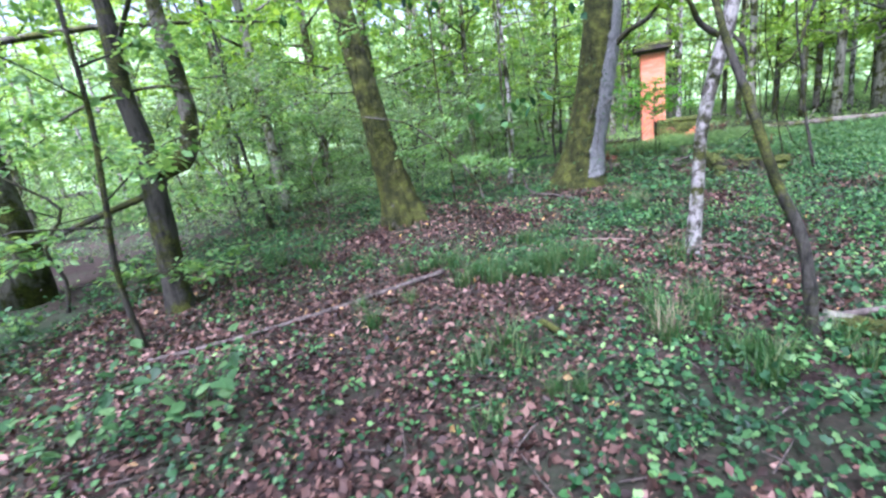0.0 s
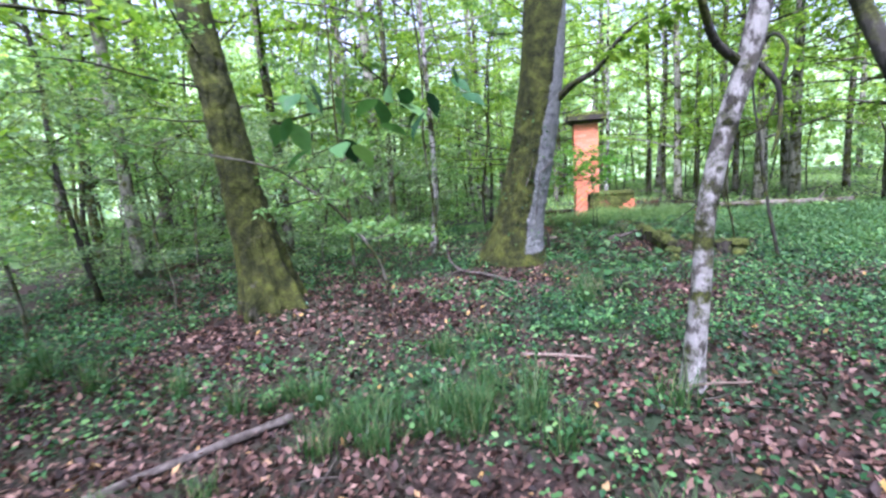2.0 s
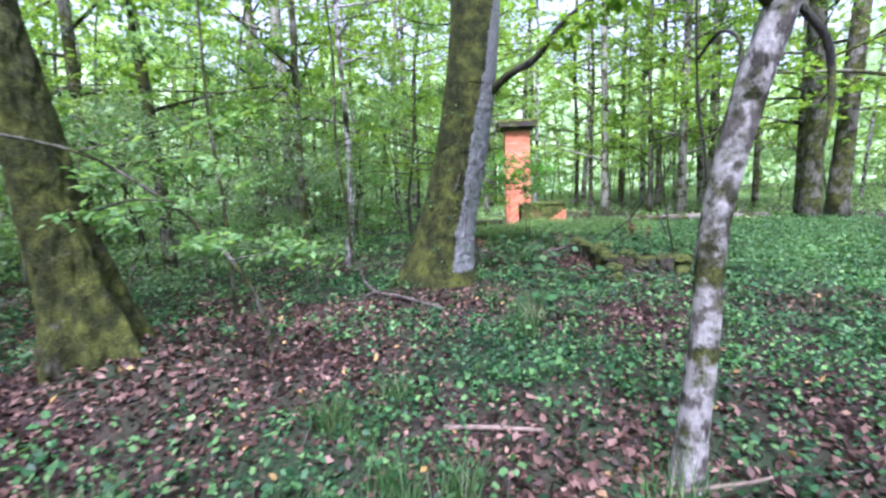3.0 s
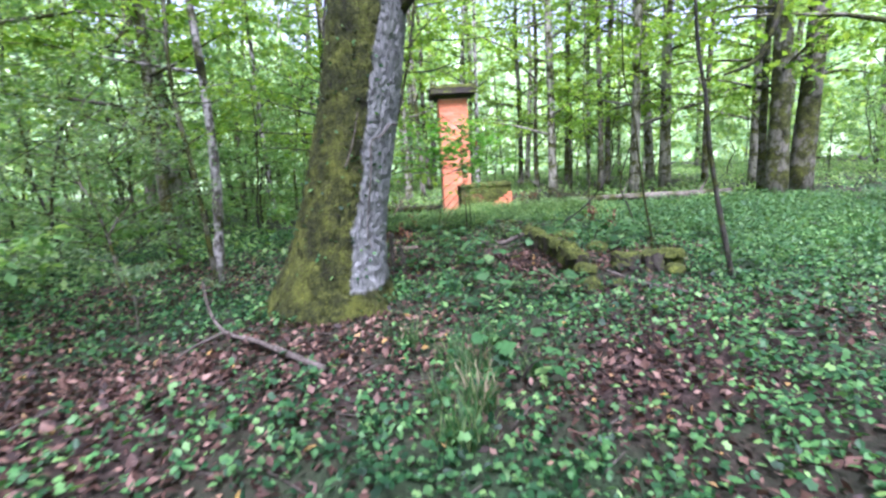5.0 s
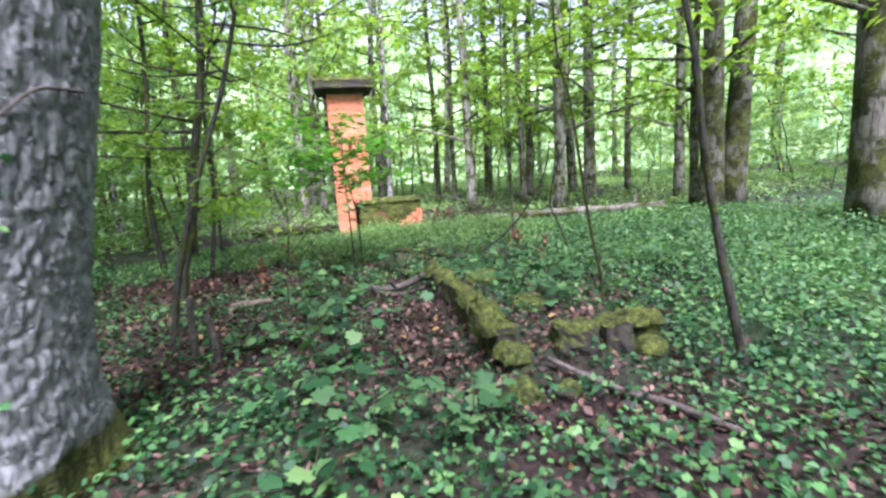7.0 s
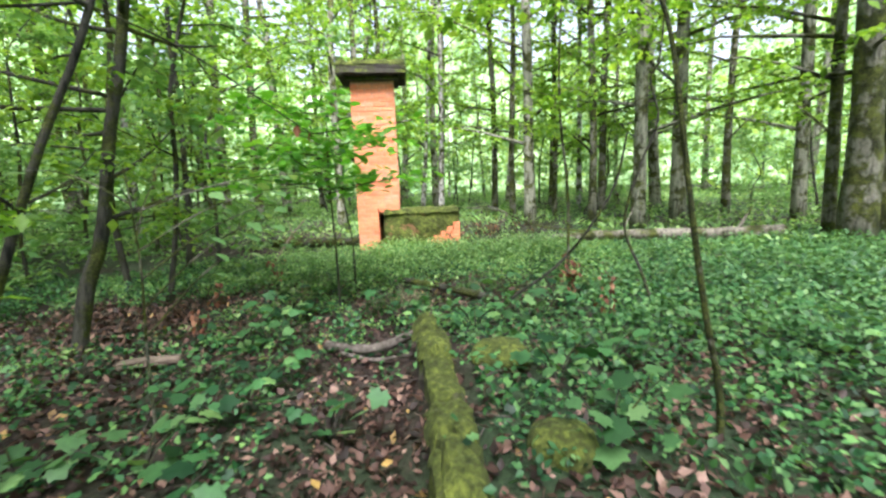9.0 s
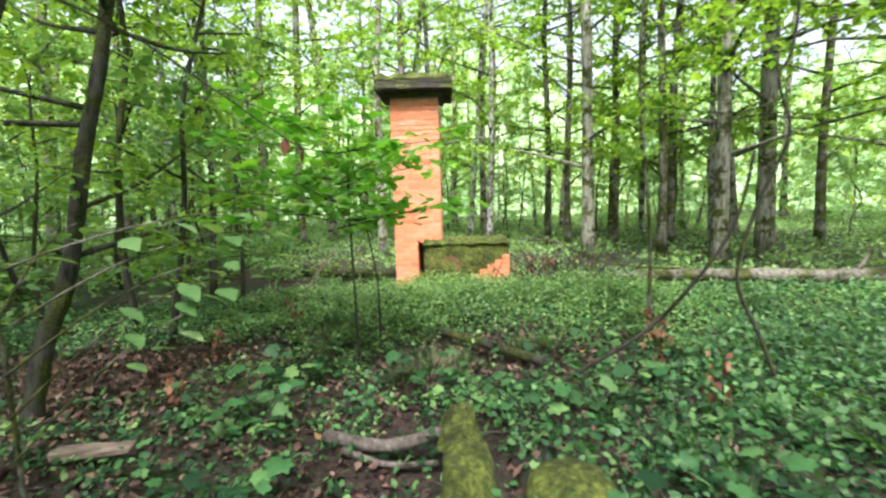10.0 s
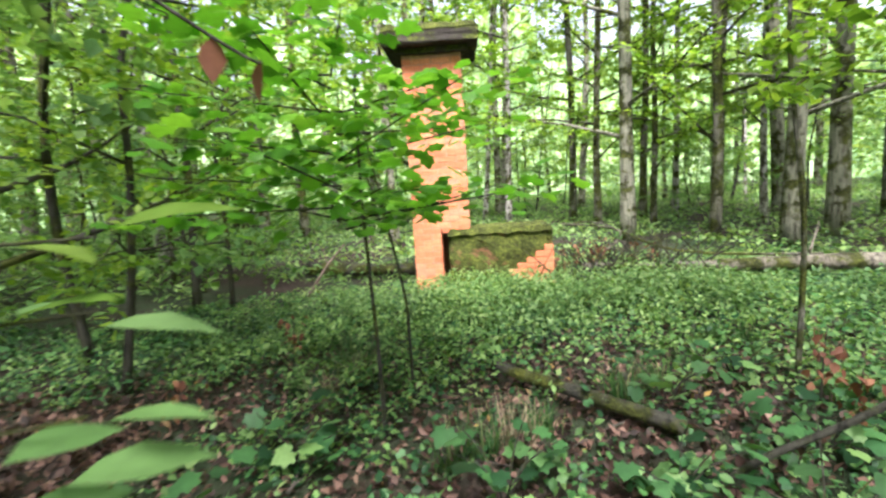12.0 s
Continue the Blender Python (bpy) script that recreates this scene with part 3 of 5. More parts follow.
def build_far_woods():
    """Leaf masses of the wood beyond the trees that can be told apart."""
    g = np.random.default_rng(77)
    n = 1300
    a, d = g.uniform(0, 6.283, n), np.sqrt(g.uniform(30 ** 2, 58 ** 2, n))
    c = np.stack([4 + d * np.cos(a), 9 + d * np.sin(a), g.uniform(0.3, 19, n)], 1)
    low = np.stack([4 + d * np.cos(a), 9 + d * np.sin(a), g.uniform(-0.2, 4.5, n)], 1)
    c = np.vstack([c, low[::2]])
    n, k = len(c), 42
    at = np.repeat(c, k, 0) + g.normal(0, 1, (n * k, 3)) * (1.9, 1.9, 0.8)
    m = len(at)
    v, f = scatter(DIAMOND, at, g.uniform(0.3, 0.7, m), g.uniform(0, 6.28, m), g.normal(-0.2, 0.5, m), g.normal(0, 0.5, m))
    ob = put("far_woods", array_mesh("far_woods", v, f, LEAF_FAR))
    tagged(ob, "pale green leaf masses of the distant wood", "woodland", kind="stuff")


build_far_woods()
for proto in TALL + YOUNG + SHRUB + [THICKET]:
    x, y = {THICKET: (-7.5, 8.0), TALL[0]: (-16, 2), TALL[1]: (-14, -4), TALL[2]: (-8, -9), TALL[3]: (3, -9), YOUNG[0]: (9, -4), YOUNG[1]: (13, 1), YOUNG[2]: (17, 5), SHRUB[0]: (-7, -2), SHRUB[1]: (8, -7)}[proto]
    proto.location = (x, y, g1(x, y) - 0.04)


# the large oak by the path
VINES = [((0.75, -0.22, 1.75), (0.62, -0.37, 1.73), (0.51, -0.42, 1.63), (0.41, -0.45, 1.58), (0.39, -0.45, 1.36), (0.34, -0.45, 1.05), (0.3, -0.46, 0.76), (0.34, -0.46, 0.62)), ((0.16, -0.45, 1.38), (0.24, -0.45, 1.57), (0.31, -0.45, 1.83))]


def thick_stem(trunk, radii, toes, mat, around, step, relief_to, bare_from=None, flare=0.3, lumps=0.018):
    """A thick stem with root toes: bark plates on its bare side, lumps under the moss elsewhere."""
    p, r = np.array(trunk, float), np.array(radii, float)
    zs = np.concatenate([np.arange(-0.1, relief_to, step), np.arange(relief_to, p[-1, 2], 0.25)])
    fine = int((relief_to + 0.1) / step) - 1
    ang = np.arange(around) * 2 * math.pi / around
    smooth = np.linspace(0, len(p) - 1, len(p) * 12)
    way = [np.interp(smooth, np.arange(len(p)), c) for c in (p[:, 0], p[:, 1], p[:, 2], r)]
    way = [np.concatenate([c[:6], np.convolve(c, np.ones(13) / 13, "valid"), c[-6:]]) for c in way]
    cx, cy, rr = (np.interp(zs, way[2], c) for c in (way[0], way[1], way[3]))
    foot = sum(w * np.maximum(0, np.cos(ang - a)) ** n for a, w, n in toes)
    rad = rr[:, None] * (1 + 0.02 * np.sin(3 * ang + 1)[None]) + np.exp(-np.maximum(zs, 0) / flare)[:, None] * (foot - 0.06)[None]
    x, y = cx[:, None] + rad * np.cos(ang), cy[:, None] + rad * np.sin(ang)
    z = np.repeat(zs[:, None], around, 1)
    rise = np.zeros_like(x)
    for i in range(fine):
        for j in range(around):
            px, py, pz = x[i, j], y[i, j], z[i, j]
            lump = noise.noise((px * 11, py * 11, pz * 8)) * 0.7 + noise.noise((px * 30, py * 30, pz * 24)) * 0.5
            if bare_from is not None and px - bare_from[1] * pz > bare_from[0] and pz > 0.28:
                warp = noise.noise((px * 9, py * 9, pz * 6))
                d = noise.voronoi((px * 25 + warp * 0.7, py * 25 + warp * 0.7, pz * 8.5 + warp * 0.9))[0]
                rise[i, j] = 0.02 * (min(1.0, (d[1] - d[0]) * 3.0) - 0.7) + 0.006 * lump
            else:
                ridge = abs(noise.noise((px * 9, py * 9, pz * 1.6)))
                rise[i, j] = lumps * lump - lumps * 0.9 * max(0.0, 0.25 - ridge) * 4
    x, y = x + rise * np.cos(ang), y + rise * np.sin(ang)
    n, m = x.shape
    a = (np.arange(n - 1)[:, None] * m + np.arange(m)[None]).reshape(-1)
    b = (np.arange(n - 1)[:, None] * m + (np.arange(m)[None] + 1) % m).reshape(-1)
    return array_mesh("trunk", np.stack([x, y, z], 2).reshape(-1, 3), np.stack([a, b, b + m, a + m], 1), mat, True)


def build_oak():
    g = np.random.default_rng(41)
    trunk = [(0, 0, -0.1), (0.05, 0, 0.25), (0.16, 0, 0.8), (0.36, -0.02, 1.6), (0.55, -0.05, 2.5), (0.7, -0.08, 3.6), (0.8, -0.1, 5.5), (0.7, -0.1, 8.0), (0.8, 0, 12)]
    radii = [0.56, 0.5, 0.43, 0.395, 0.375, 0.355, 0.33, 0.28, 0.15]
    br = [(0.8, -0.15, 2.72), (1.0, -0.55, 2.95), (1.25, -0.85, 3.1), (1.5, -1.2, 3.5), (1.9, -1.7, 3.75)]
    limbs = [(br, [0.075, 0.055, 0.045, 0.035, 0.012])]
    lv = [sprays(g, br[2], (0.5, -0.6, 0.35), 1.3, 10, 16)]
    # limbs added above the view; reach differs by direction to shape shade below
    for i in range(16):
        a, h = i * 2.4 + 0.5, 5.0 + i * 0.42
        d = np.array([math.cos(a), math.sin(a), 0.28]) * (0.62 if math.sin(a) > 0.2 else 0.7 if math.sin(a) < -0.3 and math.cos(a) > 0 else 1.0)
        o = np.array([0.7, -0.1, h])
        limbs.append(([o, o + d * 1.9, o + d * 3.9 + (0, 0, 0.2), o + d * 5.6], [0.13, 0.09, 0.05, 0.015]))
        lv.append(sprays(g, o + d, d, 5.6, 24, 34))
    x, y = 3.08, 10.0
    root = thing("oak_tree", "large old oak, moss on one side, grey furrowed bark", "tree", (x, y, g1(x, y) - 0.04))
    bole = put("trunk", thick_stem(trunk, radii, ((2.9, 0.32, 9), (3.75, 0.22, 14), (4.5, 0.16, 16), (5.3, 0.2, 12), (0.2, 0.22, 10), (1.3, 0.25, 9)), BARK_OAK, 220, 0.014, 2.9, (-0.06, 0.22)), root, "furrowed grey bark under a coat of moss")
    for k, (pts, rad) in enumerate(limbs):
        stem("limb", pts, rad, BARK_DARK, root, 8, 0.05, 0, k)
    leaf_part("crown", np.vstack(lv), 0.17, LEAF_TREE, root, seed=5)
    for pts in VINES:
        stem("vine", pts, np.linspace(0.008, 0.004, len(pts)), WOOD_DEAD, bole, 6, 0.05)
    n = 150
    h, a = g.uniform(0.1, 2.6, n), g.uniform(3.0, 5.2, n)
    zs = [p[2] for p in trunk]
    r = np.interp(h, zs, radii) + 0.02
    at = np.stack([np.interp(h, zs, [p[0] for p in trunk]) + r * np.cos(a), np.interp(h, zs, [p[1] for p in trunk]) + r * np.sin(a), h], 1)
    tagged(leaf_part("ivy", at, 0.045, LEAF_LOW, bole, SMALL, 0.5, "small ivy leaves on the moss", 6), kind="stuff")
    return root


build_oak()


# the mossy leaning tree
def build_mossy_tree():
    g = np.random.default_rng(43)
    trunk = [(0.05, 0, -0.1), (0.02, 0, 0.25), (-0.06, 0, 0.7), (-0.16, 0, 1.4), (-0.26, 0, 2.3), (-0.42, 0, 3.4), (-0.6, 0.1, 5), (-0.7, 0.2, 8), (-0.7, 0.3, 11)]
    radii = [0.33, 0.29, 0.25, 0.225, 0.2, 0.18, 0.17, 0.14, 0.06]
    limbs, lv = [], []
    for i in range(9):
        a, h = i * 2.4 + 1.0, 4.8 + i * 0.6
        d = np.array([math.cos(a), math.sin(a), 0.3])
        o = np.array([-0.6, 0.1, h])
        limbs.append(([o, o + d * 1.4, o + d * 2.9, o + d * 4.4], [0.07, 0.05, 0.03, 0.01]))
        lv.append(sprays(g, o + d * 0.6, d, 4.4, 14, 30))
    for i in range(6):
        a, h = i * 1.1 - 0.6, 1.2 + 0.35 * i
        d = np.array([math.cos(a), math.sin(a) - 0.3, 0.05])
        o = np.array([-0.12 - 0.06 * i, 0, h])
        limbs.append(([o, o + d * 0.5, o + d * 1.0 + (0, 0, 0.05), o + d * 1.4], [0.016, 0.012, 0.008, 0.004]))
        lv.append(sprays(g, o + d * 0.2, d, 1.3, 8, 18))
    x, y = -0.63, 7.95
    root = thing("mossy_tree", "leaning tree with a moss-covered, deeply fluted foot", "tree", (x, y, g1(x, y) - 0.04))
    put("trunk", thick_stem(trunk, radii, ((3.3, 0.2, 12), (4.2, 0.24, 26), (4.95, 0.2, 30), (5.6, 0.34, 22), (0.3, 0.2, 10), (1.8, 0.2, 8)), BARK_THICKMOSS, 120, 0.022, 3.0, None, 0.55, 0.024), root)
    for k, (pts, rad) in enumerate(limbs):
        stem("limb", pts, rad, BARK_DARK, root, 7, 0.04, 0, k, fine=4)
    leaf_part("crown", np.vstack(lv), 0.085, LEAF_DARK, root, seed=6)


build_mossy_tree()


# forked dead-barked tree near the start
def build_forked_tree():
    g = np.random.default_rng(44)
    root = thing("forked_tree", "dark forked tree with peeling bark", "tree", (-3.45, 5.6, g1(-3.45, 5.6) - 0.04))
    stem("trunk", [(0, 0, -0.05), (0.02, 0, 0.4), (0.08, 0, 1.0), (0.12, 0, 1.6), (0.18, 0.05, 1.95)], [0.2, 0.155, 0.14, 0.135, 0.15], BARK_DARK, root, 16, 0.04, 0.06, 3)
    stem("limb", [(0.2, 0.02, 1.75), (0.14, 0, 2.3), (0.1, 0, 2.8), (0.16, 0, 3.6), (0.2, 0, 5.5), (0.1, 0, 8)], [0.13, 0.11, 0.1, 0.09, 0.07, 0.03], BARK_DARK, root, 12, 0.04, 0, 4)
    stem("limb", [(0.2, 0.05, 1.8), (0.55, 0.1, 1.95), (0.7, 0.12, 2.35), (0.7, 0.12, 2.9), (0.66, 0.12, 3.7), (0.7, 0.1, 6)], [0.13, 0.12, 0.1, 0.09, 0.08, 0.03], BARK_GREY, root, 12, 0.05, 0, 5, "reddish stripped bark on the bend")
    stem("branch", [(-0.9, 0.2, 2.55), (-0.2, 0, 2.7), (0.5, 0, 2.75), (1.0, 0, 2.65)], [0.012, 0.022, 0.02, 0.006], BARK_GREY, root, 6)
    stem("branch", [(0.02, 0, 1.55), (-0.8, 0.1, 1.35), (-1.6, 0.2, 1.15), (-2.2, 0.3, 1.2)], [0.045, 0.04, 0.03, 0.012], BARK_DARK, root, 7)
    lv = []
    for i in range(16):
        a, h = i * 2.4, 1.3 + i * 0.32
        d = np.array([math.cos(a), math.sin(a), 0.1])
        lv.append(sprays(g, np.array([0, 0, h]) + d * 0.3, d, 1.9, 7, 20))
    leaf_part("crown", np.vstack(lv), 0.085, LEAF_DARK, root, seed=8)


build_forked_tree()


def build_birch():
    g = np.random.default_rng(45)
    trunk = [(-0.03, 0.05, -0.05), (-0.02, 0.04, 0.3), (0.0, 0, 0.9), (0.03, 0, 1.4), (0.1, -0.08, 1.95), (0.2, -0.18, 2.5), (0.27, -0.2, 3.1), (0.3, -0.2, 5), (0.2, 0, 9)]
    limbs = [([(0.16, -0.14, 2.35), (-0.1, -0.2, 2.5), (-0.3, -0.3, 2.75), (-0.55, -0.3, 2.85)], [0.035, 0.03, 0.022, 0.008]),
             ([(0.2, -0.16, 2.4), (0.32, -0.25, 2.2), (0.3, -0.3, 1.95), (0.2, -0.35, 1.75)], [0.022, 0.018, 0.014, 0.006])]
    lv = []
    for i in range(12):
        a, h = i * 2.4, 3.8 + i * 0.42
        d = np.array([math.cos(a), math.sin(a), 0.2])
        o = np.array([0.28, -0.2, h])
        limbs.append(([o, o + d * 1.0, o + d * 2.0, o + d * 2.9], [0.03, 0.022, 0.014, 0.006]))
        lv.append(sprays(g, o + d * 0.3, d, 3.0, 22, 30))
    make_tree("birch_tree", "slim birch with flaking white and dark bark", (3.02, 5.12), trunk, [0.11, 0.078, 0.068, 0.066, 0.07, 0.068, 0.062, 0.05, 0.02], BARK_BIRCH, limbs, np.vstack(lv), 0.08, LEAF_TREE, 18, 0.03, 0.02, 9)


build_birch()


# thin stems: name, label, points in the wood, radii, bark
def thin_tree(name, label, pts, r, mat, crown=0, from_h=1.5, leaf_mat=None, seed=1, reach=1.2, leaf=0.085, group="thin stems"):
    x, y, z = pts[0]
    z = g1(x, y) - 0.03
    rel = [(a - x, b - y, (c - z if i else 0.0)) for i, (a, b, c) in enumerate(pts)]
    radii = np.linspace(r, r * 0.45, len(rel))
    g = np.random.default_rng(seed)
    root = thing(name, label, "tree", (x, y, z), group)
    stem("trunk", rel, radii, mat, root, 9, 0.06, 0, seed)
    if crown:
        lv = []
        p = np.array(rel)
        for i in range(crown):
            h = g.uniform(from_h, p[-1, 2])
            o = np.array([np.interp(h, p[:, 2], p[:, 0]), np.interp(h, p[:, 2], p[:, 1]), h])
            a = i * 2.4 + g.uniform(-0.4, 0.4)
            d = np.array([math.cos(a), math.sin(a), g.uniform(-0.05, 0.35)])
            ln = reach * g.uniform(0.6, 1.2)
            stem("twig", [o, o + d * ln * 0.5 + g.normal(0, 0.07, 3), o + d * ln + (0, 0, 0.05)], [r * 0.35, r * 0.25, 0.004], mat, root, 5, 0.02, 0, i)
            lv.append(sprays(g, o + d * 0.15, d, ln, 6, 14))
        leaf_part("crown", np.vstack(lv), leaf, leaf_mat or LEAF_TREE, root, seed=seed)
    return root


thin_tree("leaning_pole", "dark dead stem leaning against the birch", [(2.58, 2.84, -0.47), (2.57, 2.98, 0.2), (2.47, 3.14, 0.64), (2.4, 3.35, 1.2), (2.33, 3.52, 1.65), (2.3, 3.7, 2.1), (2.2, 4.2, 3.2)], 0.045, BARK_DARK)
knotted = thin_tree("sapling", "thin knotted sapling with dark patches", [(7.21, 8.68, -0.5), (7.15, 8.8, 0.1), (7.12, 8.85, 0.4), (7.08, 8.93, 0.93), (7.05, 8.99, 1.53), (7.0, 9.07, 2.1), (6.95, 9.1, 3.2), (6.9, 9.1, 5)], 0.032, BARK_DARK, 6, 3.0, seed=2)
stem("limb", [Vector(p) - knotted.location for p in ((6.98, 9.1, 2.75), (6.75, 8.5, 2.95), (6.42, 7.9, 2.6), (6.12, 7.72, 2.0), (5.95, 7.74, 1.58), (5.72, 7.86, 1.46))], [0.026, 0.026, 0.024, 0.022, 0.02, 0.008], BARK_DARK, knotted, 8, 0.06, 0, 3, "bare dark dead limb hanging low")
thin_tree("sapling", "slender curving sapling with mossy stem", [(7.69, 10.2, -0.5), (7.69, 10.22, -0.25), (7.64, 10.28, 0.16), (7.6, 10.35, 0.68), (7.57, 10.39, 1.06), (7.53, 10.44, 1.5), (7.4, 10.5, 2.2), (7.4, 10.5, 4.5)], 0.02, BARK_THICKMOSS, 9, 2.0, seed=3)
thin_tree("crooked_sapling", "dark crooked sapling with a sharp bend", [(9.31, 12.01, -0.5), (9.23, 12.13, -0.1), (9.12, 12.24, 0.35), (9.21, 12.15, 0.91), (9.31, 12.03, 1.36), (9.25, 12.08, 1.74), (9.32, 12.02, 2.1), (9.4, 12, 4)], 0.017, BARK_DARK, 8, 1.4, LEAF_TREE, 4)
thin_tree("leaning_branch", "dark bare branch leaning up from the ground", [(7.74, 12.6, -0.5), (7.9, 12.47, -0.3), (8.2, 12.21, 0.0), (8.4, 12.0, 0.34), (8.56, 11.82, 0.76), (8.62, 11.75, 1.2)], 0.019, BARK_DARK)
thin_tree("slim_tree", "slim dark tree with flaking bark", [(4.2, 13.58, -0.5), (4.32, 13.62, 0.05), (4.47, 13.68, 0.5), (4.62, 13.72, 1.35), (4.85, 13.75, 2.5), (5.0, 13.8, 4.5), (5.1, 13.8, 7)], 0.07, BARK_DARK, 22, 1.1, LEAF_TREE, 6, 2.1)
thin_tree("slim_tree", "slender grey tree with light twigs", [(4.04, 12.19, -0.5), (4.14, 12.22, 0.0), (4.26, 12.26, 0.4), (4.52, 12.33, 1.15), (4.85, 12.4, 2.0), (5.2, 12.5, 3.4), (5.3, 12.5, 5)], 0.036, BARK_DARK, 16, 1.0, LEAF_TREE, 7, 1.5)
thin_tree("slim_tree", "slim birch-barked tree behind the oak", [(1.97, 12.47, -0.5), (2.1, 12.48, 0.5), (2.15, 12.49, 1.4), (2.15, 12.49, 2.07), (2.13, 12.49, 3.0), (2.1, 12.5, 4.5), (2.1, 12.5, 7)], 0.075, BARK_BIRCH, 9, 2.6, LEAF_TREE, 8, 1.6)
thin_tree("bent_sapling", "pale bent sapling arching over the litter", [(0.85, 7.5, -0.1), (0.72, 7.52, 0.3), (0.36, 7.57, 0.85), (0.0, 7.5, 1.2), (-0.34, 7.43, 1.44), (-0.9, 7.3, 1.6)], 0.022, BARK_GREY, 7, 0.7, LEAF_DARK, 9, 0.9)
thin_tree("sapling", "upright pale sapling with small leaves", [(0.35, 9.1, -0.4), (0.36, 9.1, 0.8), (0.3, 9.1, 2.0), (0.32, 9.1, 3.4), (0.3, 9.1, 5)], 0.025, BARK_GREY, 9, 0.8, LEAF_DARK, 10, 0.8)
thin_tree("sapling", "slim grey sapling among the brush", [(2.0, 11.6, -0.5), (1.95, 11.6, 0.8), (1.85, 11.6, 2.0), (1.9, 11.6, 3.4), (1.7, 11.6, 6)], 0.035, BARK_GREY, 9, 1.8, LEAF_TREE, 11, 1.3)
thin_tree("sapling", "thin straight sapling in the clearing", [(9.2, 13.2, -0.5), (9.2, 13.2, 0.6), (9.15, 13.3, 1.8), (9.2, 13.3, 3.2), (9.3, 13.4, 5)], 0.02, BARK_GREY, 8, 1.4, LEAF_TREE, 12, 1.0)
thin_tree("young_maple", "young maple with broad green leaves and thin dark stem", [(6.5, 13.69, -0.5), (6.5, 13.69, 0.0), (6.49, 13.69, 0.44), (6.48, 13.7, 0.95), (6.5, 13.7, 1.6)], 0.014, BARK_DARK)
thin_tree("young_maple", "young maple with broad green leaves, stem forked", [(6.76, 14.01, -0.5), (6.76, 14.01, 0.0), (6.75, 14.01, 0.28), (6.64, 14.0, 0.9), (6.55, 13.95, 1.4)], 0.012, BARK_DARK)


# ---------------------------------------------------------------- the brick ruin
RUIN = (7.68, 17.31, -0.58)
TURN = -20.0


def bevel_box(sx, sy, sz, bev=0.004, jitter=0.0, cuts=0, seed=0):
    bm = bmesh.new()
    bmesh.ops.create_cube(bm, size=1.0, matrix=Matrix.Diagonal((sx, sy, sz, 1)))
    if cuts:
        bmesh.ops.subdivide_edges(bm, edges=bm.edges[:], cuts=cuts, use_grid_fill=True)
    if bev:
        bmesh.ops.bevel(bm, geom=[e for e in bm.edges if e.calc_face_angle(0) > 0.5], offset=bev, segments=1, affect="EDGES")
    if jitter:
        r = random.Random(seed)
        for v in bm.verts:
            v.co += Vector((r.gauss(0, jitter), r.gauss(0, jitter), r.gauss(0, jitter)))
    return bm


def shifted(bm, x, y, z):
    bmesh.ops.translate(bm, verts=bm.verts[:], vec=(x, y, z))
    return bm


def brick_meshes(length, mat, n=3, seed=0):
    out = []
    for i in range(n):
        me = bpy.data.meshes.new("brick")
        bm = bevel_box(length, 0.115, 0.0725, 0.005, 0.0025, 0, seed + i)
        bm.to_mesh(me)
        bm.free()
        me.materials.append(mat)
        out.append(me)
    return out


